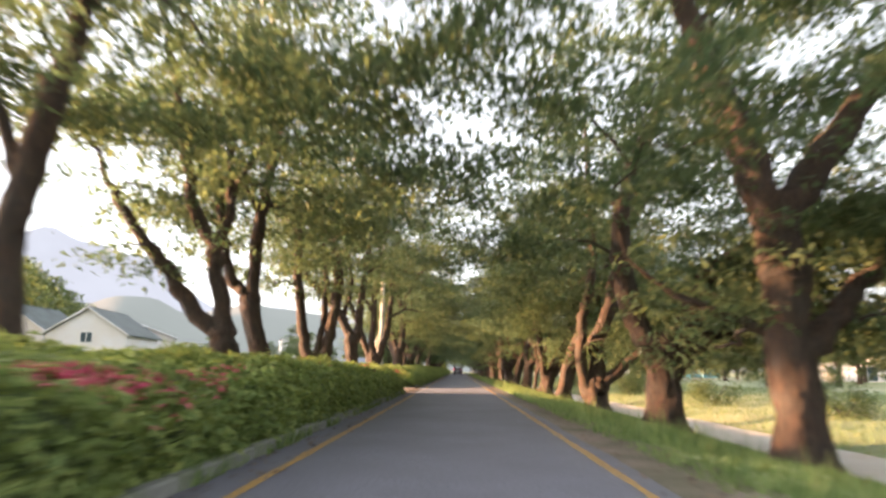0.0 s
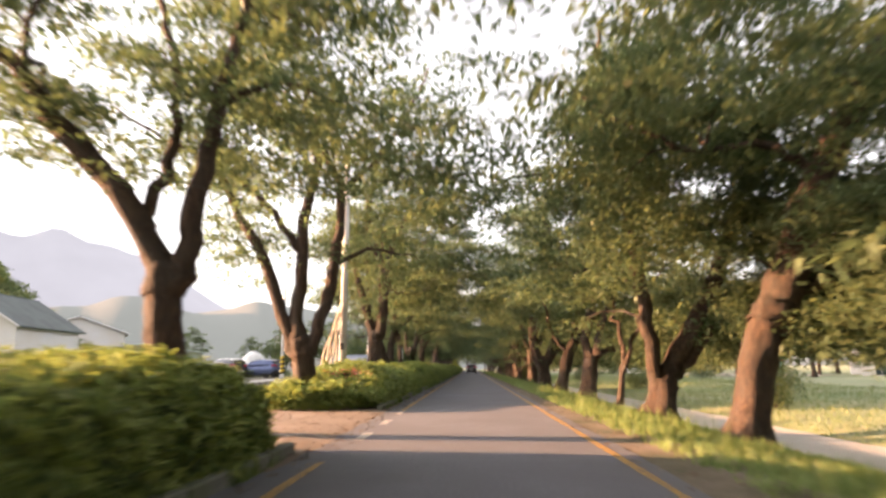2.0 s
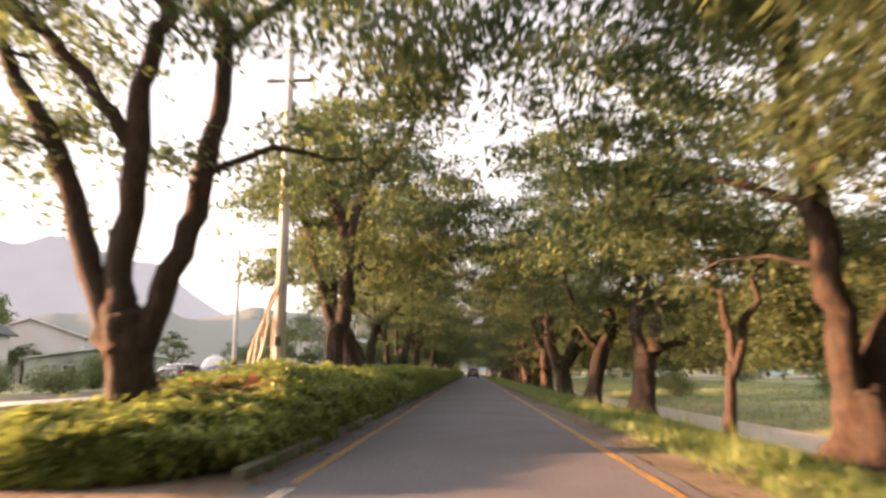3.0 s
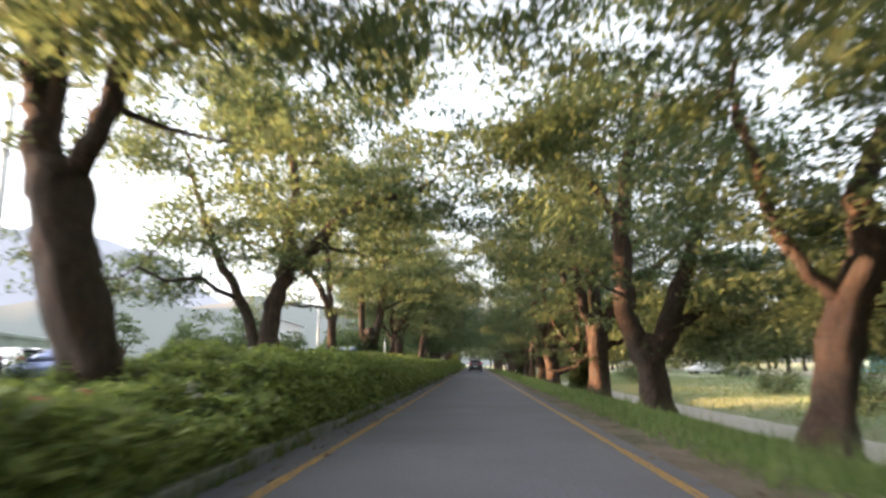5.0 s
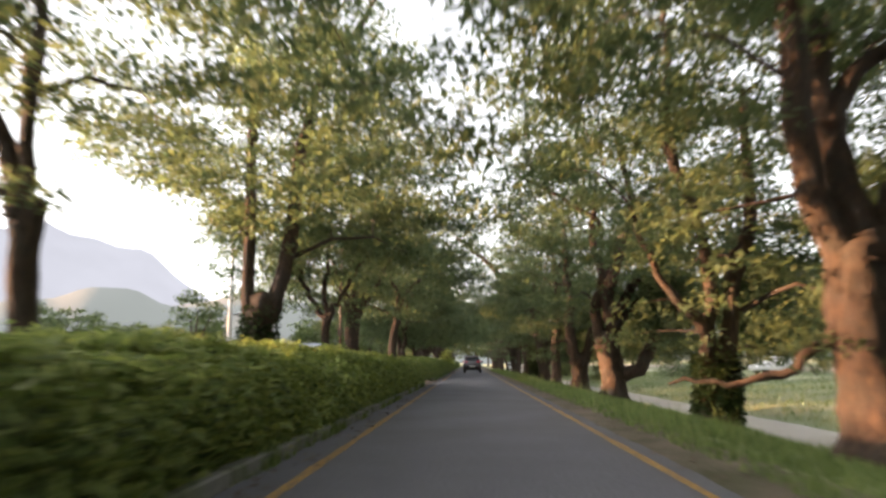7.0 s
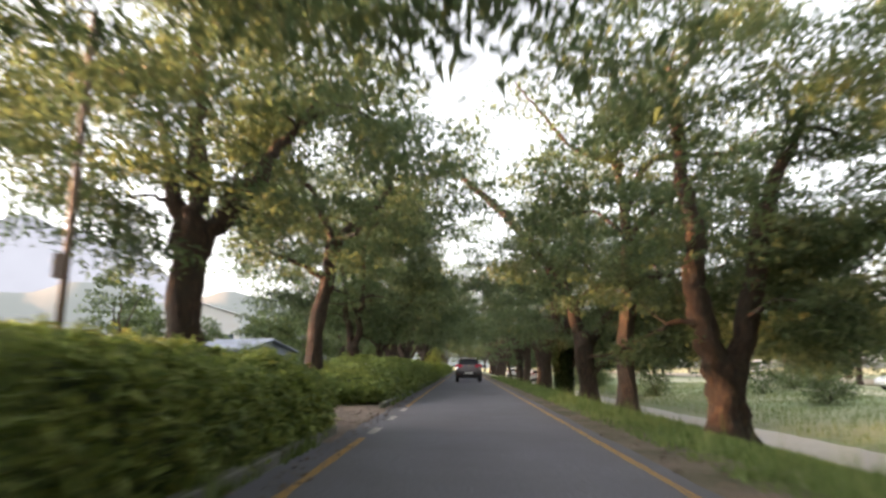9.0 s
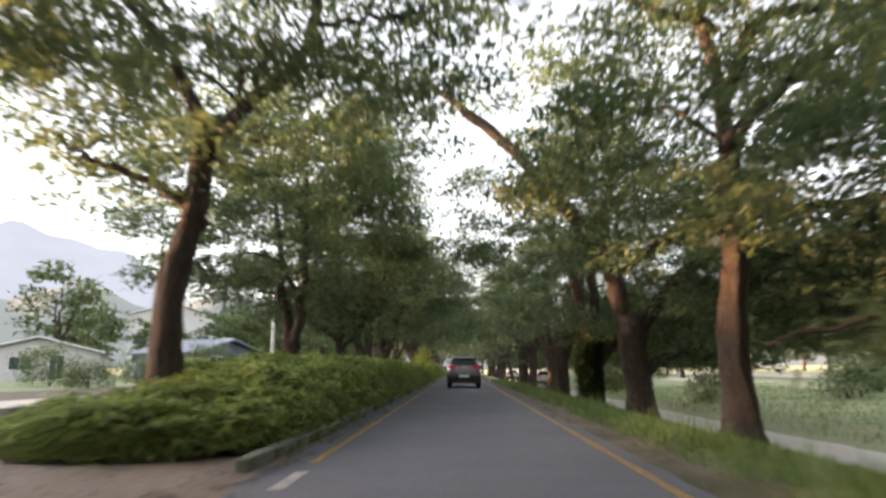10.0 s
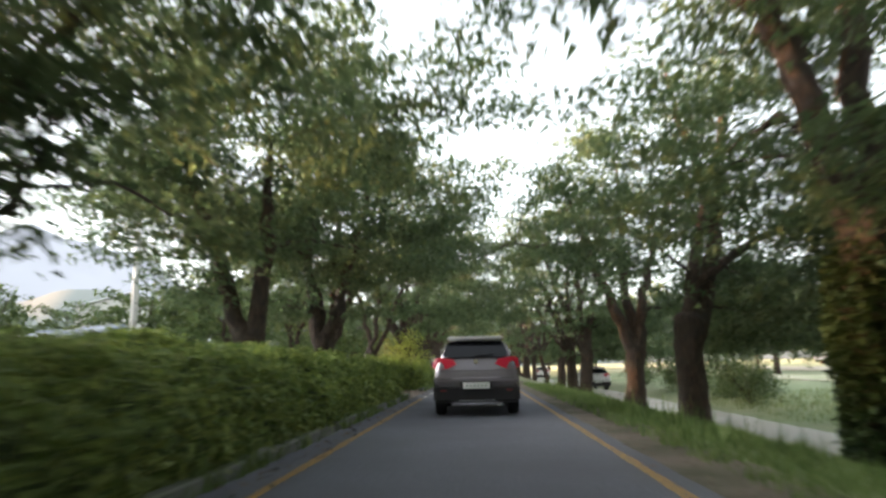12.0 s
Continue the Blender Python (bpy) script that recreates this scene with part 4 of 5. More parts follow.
def bush(x, y, wide, high, label, seed=1, mat=None):
    rng = np.random.default_rng(seed)
    z = float(ground_z(x, y))
    ob = base("bush", x, y, z, label, "bush", "bushes on the meadow")
    for k in range(5):
        a = rng.uniform(0, 6.283)
        v, q = (tube(bend((0, 0, -0.05), (math.cos(a) * wide * 0.15, math.sin(a) * wide * 0.15, high * 0.4), (math.cos(a) * wide * 0.35, math.sin(a) * wide * 0.35, high * 0.8), 5, rng), np.linspace(0.03, 0.008, 5), 5))
        child("stem", mesh_of("stem", v, q, M_TWIG), ob)
    d = rng.normal(0, 1, (34, 3))
    d /= np.linalg.norm(d, axis=1)[:, None]
    c = d * rng.uniform(0.5, 1, (34, 1)) * [wide / 2, wide / 2, high / 2] + [0, 0, high * 0.52]
    v, q = leaves_at(c, 0.17 * wide ** 0.5, 64, 0.14 * (wide / 2.5) ** 0.5, 0.09 * (wide / 2.5) ** 0.5, rng, 0.8)
    v[:, 2] = np.maximum(v[:, 2], 0.02)
    child("foliage", mesh_of("foliage", v, q, mat or M_FAR_LEAF), ob)
    return ob


for i, (bx, by, bw, bh) in enumerate([(13.5, 33, 2.6, 1.5), (12.8, 47, 2.8, 1.7), (15, 52, 3.0, 1.6), (13, 70, 2.2, 1.2), (16.5, 84, 2.6, 1.3), (14, 104, 2.0, 1.0), (22, 131, 2.4, 1.6), (15, 24, 2.6, 1.3),
                                      (17, 118, 2.6, 1.4), (11.4, 153, 2.4, 1.5), (19, 62, 3, 1.7), (11.5, 127, 2.2, 1.5), (10.9, 143, 2.4, 1.6), (11.8, 148, 3.0, 2.2), (12.0, 146, 3.0, 2.0), (18.5, 128, 3.0, 1.8), (13, 157, 3.2, 2.2), (12.6, 166, 3.4, 2.2), (24, 108, 3.6, 2.0), (27, 119, 4.0, 2.4), (25, 134, 3.8, 2.2), (28, 142, 4.4, 2.6), (17, 172, 4.2, 2.6), (35, 150, 4.6, 2.8), (22, 172, 4.0, 2.6), (26, 92, 3.4, 1.8), (27, 78, 3.6, 2.0), (31, 64, 4.0, 2.2), (29, 50, 3.8, 2.0), (33, 38, 4.2, 2.2)]):
    bush(bx, by, bw, bh, "low grey-green bush on the meadow", 10 + i)
for i, (bx, by, bw, bh) in enumerate([(-22, 61, 3.0, 1.4), (-25, 66, 2.6, 1.1), (-20, 69, 2.2, 1.0), (-28, 60, 3.2, 1.8), (-27, 74, 3.6, 2.6), (-19, 128, 2.6, 1.4), (-21, 137, 3.0, 1.8), (-18.5, 150, 3.0, 2.0), (-19, 113, 2.4, 0.9), (-23, 57, 2.4, 1.2), (-26, 71, 2.6, 1.5), (-30, 67, 3.0, 1.9), (-21, 76, 2.4, 1.2), (-18.5, 79, 2.0, 0.9), (-24, 82, 2.8, 1.6), (-31, 80, 3.2, 2.4), (-36, 86, 3.4, 2.6)]):
    bush(bx, by, bw, bh, "loose garden bush beside the side road", 40 + i)


for i, (bx, by, bw, bh) in enumerate([(-20, 146, 5.0, 3.6), (-17.8, 156, 4.6, 3.2), (-19, 166, 5.5, 4.0), (-17, 178, 5.0, 3.8), (-23, 131, 3.6, 2.2), (-24, 164, 6, 4.6)]):
    bush(bx, by, bw, bh, "full rounded green bush behind the side road", 140 + i)
bush(-3.15, 144.2, 1.7, 2.7, "tall clipped yellow-green bush at the hedge's start, sunlight painted in", 77, M_SUNLIT_LEAF)


def field_tree(x, y, tall, wide, seed):
    return avenue_tree(x, y, 0.04 * tall ** 0.9, 0.1, 0.26 * tall, [(-0.1 * wide, 0.4 * tall, -0.2 * wide, 0.58 * tall), (0.1 * wide, 0.4 * tall, 0.22 * wide, 0.56 * tall), (0, 0.45 * tall, 0, 0.66 * tall)],
                       crown=(0.0, 0.6 * tall, wide / 2, wide / 2, 0.42 * tall), sprays=84, per=30, leaf=(0.52, 0.34), low=0.14 * tall, seed=seed, name="background_tree",
                       label="leafy green tree behind the side road, unseen copies added for shade", group="background trees", leaf_mat=M_FAR_LEAF, spread=0.07 * wide + 0.1)


backs = [field_tree(-43, 168, 9.5, 8, 1), field_tree(-26, 172, 9.0, 7, 2), field_tree(-40, 158, 12, 8, 3)]
place_rng = random.Random(9)
for i, (bx, by) in enumerate([(-29, 112), (-30, 121), (-40, 133), (-24, 160), (-30, 184), (-22, 196), (-36, 170), (-47, 176), (-34, 205), (-20, 214), (-45, 200), (-27, 228), (-18, 240), (-40, 232),
                              (-58, 150), (-60, 120), (-52, 100), (-64, 90)]):
    copy_thing(backs[i % 3], pose(bx, by, float(ground_z(bx, by)), 0, 0, place_rng.uniform(0, 360)) @ Matrix.Scale(0.55 if by < 135 else 0.8, 4))
for i, (bx, by) in enumerate([(44, 70), (52, 82), (40, 96), (47, 108), (55, 118), (38, 128), (46, 140), (36, 152), (50, 160), (56, 196), (52, 176), (26, 188), (34, 204), (22, 214), (28, 232), (18, 244), (58, 54), (64, 66), (60, 36), (70, 46), (36, 60), (33, 142), (45, 164), (27, 176), (30, 196), (23, 200), (40, 118), (44, 150), (66, 90), (70, 110), (72, 130), (62, 150), (58, 175), (62, 236), (54, 244), (74, 246), (84, 236), (68, 226), (92, 222), (47, 250), (66, 78), (40, 40)]):
    copy_thing(backs[(i + 1) % 3], pose(bx, by, float(ground_z(bx, by)), 0, 0, place_rng.uniform(0, 360)))
# trees out of sight that shade the first stretch
for bx, by in ((-34, 6), (-36, 12), (-33, 17), (-38, 0)):
    copy_thing(backs[2], pose(bx, by, float(ground_z(bx, by)), 0, 0, place_rng.uniform(0, 360)) @ Matrix.Scale(0.76, 4))
# a tall wood added west of the side road, largely unseen, to keep the low sun off the avenue's second half
for i in range(34):
    by = 87 + 3.9 * i
    bx = -max(66, 0.78 * (by - 23) + 4) - 7 * (i % 2)
    copy_thing(backs[2 * (i % 2)], pose(bx, by, float(ground_z(bx, by)), 0, 0, place_rng.uniform(0, 360)) @ Matrix.Scale(((4.4 if by < 112 else 7.4) - 0.158 * bx) / 11.5, 4))
# more unseen trees, added to shade the avenue's middle stretch
for by in (57, 61, 65, 69, 73, 76):
    copy_thing(backs[0], pose(-67, by, float(ground_z(-67, by)), 0, 0, place_rng.uniform(0, 360)) @ Matrix.Scale(1.5, 4))
# row added beside the side road to keep the sun off the far trunks
for i in range(11):
    bx, by = -17.5 - 3.5 * (i % 2), 160 + 7.5 * i
    copy_thing(backs[i % 3], pose(bx, by, float(ground_z(bx, by)), 0, 0, place_rng.uniform(0, 360)))
for i in range(16):
    copy_thing(backs[i % 3], pose(-24 + i * 3.2, 250 + 9 * (i % 3), 0.0, 0, 0, place_rng.uniform(0, 360)))

# ---- hills ----


def ridge(name, distance, crest, colour, glow, label, seed):
    """A far range of hills round the place; crest(angle) is its height."""
    n = 420
    an = np.linspace(0, 2 * np.pi, n, endpoint=False)
    hgt = np.array([crest(a) for a in an]) * (1 + 0.10 * np.sin(an * 23 + seed) + 0.06 * np.sin(an * 41 + 2 * seed) + 0.02 * np.sin(an * 90 + seed))
    rows = []
    for k, (dr, hz) in enumerate([(0.0, -0.02), (0.05, 0.25), (0.12, 0.55), (0.20, 0.82), (0.27, 1.0)]):
        rr = distance * (1 + dr) * (1 + 0.02 * np.sin(an * 9 + k))
        rows.append(np.stack([np.sin(an) * rr, 70 + np.cos(an) * rr, hgt * hz], -1))
    v = np.concatenate(rows)
    i = np.arange(n)
    j = (i + 1) % n
    q = np.concatenate([np.stack([k * n + i, k * n + j, (k + 1) * n + j, (k + 1) * n + i], -1) for k in range(4)])
    # distance haze is painted: the slopes glow by themselves in a pale colour
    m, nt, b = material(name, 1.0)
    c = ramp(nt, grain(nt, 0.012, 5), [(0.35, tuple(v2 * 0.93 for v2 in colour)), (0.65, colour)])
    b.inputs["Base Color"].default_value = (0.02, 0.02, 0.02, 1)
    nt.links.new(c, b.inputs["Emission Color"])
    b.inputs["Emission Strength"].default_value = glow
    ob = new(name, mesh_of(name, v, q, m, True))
    return tagged(ob, label, "hills", kind="structure")


def crest_far(a):
    a = (a + math.pi) % (2 * math.pi) - math.pi
    return 100 + 190 * math.exp(-((a + 0.74) / 0.32) ** 2) + 40 * math.exp(-((a + 1.6) / 0.4) ** 2) + 30 * math.exp(-((a - 0.9) / 0.5) ** 2)


ridge("backdrop_mountains", 1100, crest_far, (0.58, 0.61, 0.69), 0.125, "pale mountains on the horizon, their haze painted and self-lit", 1.0)
ridge("backdrop_hills", 520, lambda a: (34 + 34 * math.exp(-(((a + math.pi) % (2 * math.pi) - math.pi + 0.42) / 0.34) ** 2)) , (0.38, 0.43, 0.41), 0.10, "grey-green wooded hills, their haze painted and self-lit", 2.0)

# ---- kerbs ----
kerb = new("kerb", mesh_of("kerb", [(-2.56, -12, -0.1), (-2.50, -12, -0.1), (-2.50, 150, -0.1), (-2.56, 150, -0.1)], [(0, 1, 2, 3)], M_KERB))
tagged(kerb, "low weathered concrete kerb at the hedge's foot", "kerb", kind="structure")
far_kerb = new("far_kerb", mesh_of("far_kerb", [(-14.6, 20, -0.1), (-14.5, 20, -0.1), (-11, 150, -0.1), (-11.1, 150, -0.1)], [(0, 1, 2, 3)], M_PALE_KERB))
tagged(far_kerb, "pale concrete kerb along the pavement of the side road", "kerb", kind="structure")


def stone_mesh(name, w, l, h, mat):
    bm = box_bm(-w / 2, w / 2, -l / 2, l / 2, -0.08, h, 0.018, 1)
    me = bpy.data.meshes.new(name)
    bm.to_mesh(me)
    bm.free()
    me.materials.append(mat)
    return me


kerb_me, far_kerb_me = stone_mesh("kerb_stone", 0.15, 0.97, 0.13, M_KERB), stone_mesh("kerb_stone", 0.18, 0.97, 0.20, M_PALE_KERB)
stone_rng = random.Random(3)


def hedge_side(y):
    return not any(a - 0.4 < y < b - 0.2 for a, b in GAPS)


for i in range(152):
    y = -6 + i
    if hedge_side(y):
        s = child("kerb_stone", kerb_me, kerb)
        s.matrix_world = pose(-2.50 + stone_rng.uniform(-0.012, 0.012), y, stone_rng.uniform(-0.015, 0.01), 0, stone_rng.uniform(-1.5, 1.5), stone_rng.uniform(-0.8, 0.8))
for i in range(110):
    y = 26 + i
    s = child("kerb_stone", far_kerb_me, far_kerb)
    s.matrix_world = pose(float(KERB_FAR(y)) - 0.08, y, stone_rng.uniform(-0.01, 0.01), 0, 0, -2.9)

# ---- poles ----
M_POLE = two_scale("pole_concrete", (0.42, 0.40, 0.37), (0.62, 0.60, 0.56), 12, 1.0, 0.8, 0.3, 0.004)
M_WHITE_POLE = plain("white_painted_steel", (0.72, 0.72, 0.70), 0.45)
M_HAZARD_Y, M_BLACK = plain("hazard_yellow", (0.62, 0.42, 0.03), 0.5), plain("black_paint", (0.02, 0.02, 0.02), 0.5)
M_VINE = plain("dry_vine", (0.42, 0.35, 0.27), 0.9, 0, 0.3, 9)
M_RUST = plain("brown_pipe", (0.12, 0.08, 0.06), 0.6)


def lamp_post(x, y, hazard):
    z = 0.16
    ob = base("street_lamp", x, y, z, "tall white street lamp post" + (" with yellow and black hazard bands" if hazard else ""), "street lamp", "street lamps of the side road")
    part("post", rod_bm((0, 0, 0), (0, 0, 8.6), 0.15, 0.09, 16), M_WHITE_POLE, ob, smooth=True)
    part("base_plate", rod_bm((0, 0, 0), (0, 0, 0.12), 0.26, 0.22, 16), M_WHITE_POLE, ob)
    part("arm", rod_bm((0, 0, 8.4), (1.9, 0, 9.0), 0.05, 0.04, 10), M_WHITE_POLE, ob)
    part("lamp_head", box_bm(1.7, 2.4, -0.14, 0.14, 8.94, 9.08, 0.04, 2), M_WHITE_POLE, ob)
    if hazard:
        for k in range(8):
            bm = bmesh.new()
            bmesh.ops.create_cone(bm, segments=16, radius1=0.165, radius2=0.163, depth=0.16)
            for v in bm.verts:
                v.co.z += 0.5 + 0.16 * k + 0.25 * v.co.x
            part("hazard_band", bm, M_HAZARD_Y if k % 2 else M_BLACK, ob)
    return ob


lamp_post(-13.9, 64.5, True)
lamp_post(-13.6, 101.5, False)
lamp_post(-13.2, 139.5, False)


def utility_pole(x, y):
    z = float(ground_z(x, y))
    ob = base("utility_pole", x, y, z, "tall concrete utility pole with dry vines hanging round its stays", "utility pole")
    part("pole", rod_bm((0, 0, -0.3), (0.03, 0, 11.5), 0.19, 0.12, 16), M_POLE, ob, smooth=True)
    rng = np.random.default_rng(8)
    for k in range(5):
        a = 2.2 + k * 0.55
        d = rng.uniform(0.7, 1.25)
        top = (math.cos(a) * 0.16, math.sin(a) * 0.16, rng.uniform(2.6, 4.4))
        p = bend((math.cos(a) * d, math.sin(a) * d, 0.0), (math.cos(a) * d * 0.72, math.sin(a) * d * 0.72, top[2] * 0.5), top, 10, rng, 0.03)
        v, q = tube(p, np.linspace(0.055, 0.03, 10)[:, None] * (1 + rng.normal(0, 0.2, (10, 7))), 7)
        child("vine", mesh_of("vine", v, q, M_VINE, True), ob, "dry pale vine stem")
    part("cross_arm", box_bm(-0.8, 0.8, 0.12, 0.2, 10.4, 10.5, 0.01), M_RUST, ob)
    part("name_plate", box_bm(-0.09, 0.09, -0.2, -0.185, 1.7, 2.0, 0.004), M_BLACK, ob)
    return ob


utility_pole(-6.05, 47.3)


def pipe_pole(x, y):
    ob = base("sign_pole", x, y, float(ground_z(x, y)), "thin brown steel pole standing in the hedge", "pole")
    part("pipe", rod_bm((0, 0, -0.2), (0, 0, 6.2), 0.055, 0.055, 12), M_RUST, ob, smooth=True)
    part("junction_box", box_bm(-0.1, 0.1, -0.16, -0.05, 2.1, 2.45, 0.01), M_RUST, ob)
    part("cap", rod_bm((0, 0, 6.2), (0, 0, 6.26), 0.07, 0.04, 12), M_RUST, ob)


pipe_pole(-6.1, 95.0)

# ---- cars ----
M_SILVER = plain("champagne_silver_paint", (0.29, 0.268, 0.295), 0.27, 0.7, 0.04, 1.0)
M_GLASS, _, _b = material("dark_car_glass", 0.05)
_b.inputs["Base Color"].default_value = (0.008, 0.009, 0.012, 1)
_b.inputs["Specular IOR Level"].default_value = 0.3
M_TRIM = plain("black_plastic_trim", (0.013, 0.012, 0.014), 0.6)
M_TYRE = plain("tyre_rubber", (0.02, 0.02, 0.02), 0.85)
M_CHROME = plain("brushed_chrome", (0.7, 0.7, 0.7), 0.2, 1.0, 0.03)
M_PLATE = plain("number_plate_white", (0.75, 0.75, 0.73), 0.4)
M_LAMP_RED, _, _b = material("red_tail_lamp", 0.15)
_b.inputs["Base Color"].default_value = (0.30, 0.012, 0.03, 1)
_b.inputs["Emission Color"].default_value = (1.0, 0.06, 0.10, 1)
_b.inputs["Emission Strength"].default_value = 0.010


# paler than the body: the sky's reflection is painted into the spoiler's colour
M_SKY_SHEEN = plain("sky_sheen_silver", (0.62, 0.61, 0.62), 0.45, 0.2)
M_BAR = plain("faded_green_ink", (0.30, 0.36, 0.33), 0.5)
M_REFLECT = plain("dull_red_reflector", (0.16, 0.012, 0.016), 0.3)


def shell(sections, mat_name, mat, parent, label=""):
    """A body lofted through rounded sections (y, half width, z low, z high, tumblehome)."""
    rings = []
    n = 28
    a = np.arange(n) * 2 * np.pi / n
    for y, w, z0, z1, tuck in sections:
        c, s = np.cos(a), np.sin(a)
        e = 0.36
        px = np.sign(c) * np.abs(c) ** e * w
        pz = (z0 + z1) / 2 + np.sign(s) * np.abs(s) ** e * (z1 - z0) / 2
        px *= 1 - tuck * np.clip((pz - (z0 + z1) / 2) / (z1 - z0) * 2, 0, 1)
        rings.append(np.stack([px, np.full(n, y), pz], -1))
    v = np.concatenate(rings)
    m = len(rings)
    i = np.arange(n)
    j = (i + 1) % n
    q = [np.stack([k * n + i, k * n + j, (k + 1) * n + j, (k + 1) * n + i], -1) for k in range(m - 1)]
    for k, flip in ((0, True), (m - 1, False)):
        r = k * n
        cap = [(r + t, r + t + 1, r + n - 2 - t, r + n - 1 - t) for t in range(n // 2 - 1)]
        q.append(np.array([c[::-1] if flip else c for c in cap]))
    return child(mat_name, mesh_of(mat_name, v, np.concatenate(q), mat, True), parent, label)


def wheel(parent, x, y, r=0.35):
    w = part("wheel", rod_bm((x - 0.07, y, r), (x + 0.07, y, r), r * 0.66, None, 24), M_CHROME, parent)
    side = 1 if x > 0 else -1
    bm = bmesh.new()
    bmesh.ops.create_cone(bm, cap_ends=True, segments=28, radius1=r, radius2=r, depth=0.22)
    bmesh.ops.bevel(bm, geom=[e for e in bm.edges if abs(e.verts[0].co.z - e.verts[1].co.z) < 1e-4], offset=0.03, segments=2, affect="EDGES")
    bm.transform(Matrix.Translation((x - side * 0.03, y, r)) @ Matrix.Rotation(radians(90), 4, "Y"))
    part("tyre", bm, M_TYRE, w)
    return w


def sport_utility(x, y, paint, label, name="car", turn=0.0, lamps=True, scale=1.0, z=0.0):
    """A compact sport utility car; its tail is at y, it looks along +y before turning."""
    ob = base(name, x, y, z, label, "car", "", turn)
    body = shell([(0.02, 0.76, 0.42, 1.12, 0.04), (0.06, 0.84, 0.34, 1.18, 0.06), (0.18, 0.88, 0.28, 1.20, 0.08), (0.7, 0.90, 0.24, 1.15, 0.07), (1.6, 0.90, 0.22, 1.05, 0.05), (2.8, 0.90, 0.22, 0.98, 0.05),
                  (3.5, 0.89, 0.24, 0.96, 0.06), (4.0, 0.86, 0.28, 0.86, 0.08), (4.25, 0.78, 0.34, 0.74, 0.08), (4.32, 0.66, 0.40, 0.66, 0.05)], "body", paint, ob)
    shell([(0.12, 0.70, 0.95, 1.26, 0.08), (0.24, 0.74, 0.95, 1.42, 0.16), (0.40, 0.745, 0.95, 1.53, 0.22), (0.60, 0.75, 0.95, 1.575, 0.24), (1.2, 0.76, 0.95, 1.60, 0.24), (2.0, 0.76, 0.95, 1.585, 0.24),
           (2.5, 0.75, 0.95, 1.48, 0.22), (2.95, 0.74, 0.93, 1.20, 0.15), (3.2, 0.72, 0.90, 1.00, 0.08)], "cabin", paint, ob)
    # rear window, sloping with the tailgate
    bm = bmesh.new()
    face = [(-0.58, 0.0, 1.17), (0.58, 0.0, 1.17), (0.66, 0.03, 1.22), (0.58, 0.17, 1.45), (0.52, 0.19, 1.49), (-0.52, 0.19, 1.49), (-0.58, 0.17, 1.45), (-0.66, 0.03, 1.22)]
    bm.faces.new([bm.verts.new(p) for p in face])
    ex = bmesh.ops.extrude_face_region(bm, geom=bm.faces[:])
    bmesh.ops.translate(bm, vec=(0, 0.12, -0.01), verts=[g for g in ex["geom"] if isinstance(g, bmesh.types.BMVert)])
    bmesh.ops.recalc_face_normals(bm, faces=bm.faces[:])
    rw = part("rear_window", bm, M_GLASS, ob, "dark tinted rear window")
    part("wiper", rod_bm((-0.02, -0.01, 1.19), (0.36, 0.01, 1.24), 0.012, 0.008, 6), M_TRIM, rw)
    part("roof_spoiler", box_bm(-0.575, 0.575, 0.07, 0.6, 1.515, 1.60, 0.035, 3), M_SKY_SHEEN, ob, "silver roof spoiler, pale sky sheen painted in")
    for s in (-1, 1):
        bm = bmesh.new()
        lamp = [(s * 0.40, -0.012, 1.03), (s * 0.58, -0.006, 0.95), (s * 0.80, 0.03, 0.93), (s * 0.885, 0.18, 0.98), (s * 0.865, 0.21, 1.15), (s * 0.76, 0.04, 1.18), (s * 0.46, 0.0, 1.13)]
        bm.faces.new([bm.verts.new(p) for p in (lamp if s > 0 else lamp[::-1])])
        ex = bmesh.ops.extrude_face_region(bm, geom=bm.faces[:])
        bmesh.ops.translate(bm, vec=(-s * 0.04, 0.10, 0), verts=[g for g in ex["geom"] if isinstance(g, bmesh.types.BMVert)])
        bmesh.ops.recalc_face_normals(bm, faces=bm.faces[:])
        part("tail_lamp", bm, M_LAMP_RED, ob, "red tail lamp")
        part("reflector", box_bm(s * 0.66 - 0.06, s * 0.66 + 0.06, -0.045, 0.05, 0.50, 0.53, 0.008), M_REFLECT, ob)
        m = part("door_mirror", box_bm(s * 1.0 - 0.11, s * 1.0 + 0.11, 2.62, 2.76, 0.98, 1.13, 0.03, 2), paint, ob)
        part("mirror_foot", rod_bm((s * 0.84, 2.72, 0.99), (s * 0.93, 2.70, 1.03), 0.025, 0.02, 8), M_TRIM, m)
        part("roof_rail", rod_bm((s * 0.53, 0.5, 1.61), (s * 0.54, 2.1, 1.63), 0.018, 0.018, 8), M_CHROME, ob)
        for k, (y0, y1) in enumerate(((0.50, 1.05), (1.12, 1.92), (1.98, 2.55))):
            bm = bmesh.new()
            g = [(s * 0.765, y0, 1.08), (s * 0.765, y1, 1.08), (s * 0.665, y1 - 0.06, 1.43), (s * 0.665, y0 + (0.18 if k == 0 else 0.02), 1.43)]
            bm.faces.new([bm.verts.new(p) for p in g])
            ex = bmesh.ops.extrude_face_region(bm, geom=bm.faces[:])
            bmesh.ops.translate(bm, vec=(-s * 0.05, 0, 0), verts=[q2 for q2 in ex["geom"] if isinstance(q2, bmesh.types.BMVert)])
            bmesh.ops.recalc_face_normals(bm, faces=bm.faces[:])
            part("side_window", bm, M_GLASS, ob)
        for wy in (0.82, 3.45):
            wheel(ob, s * 0.79, wy)
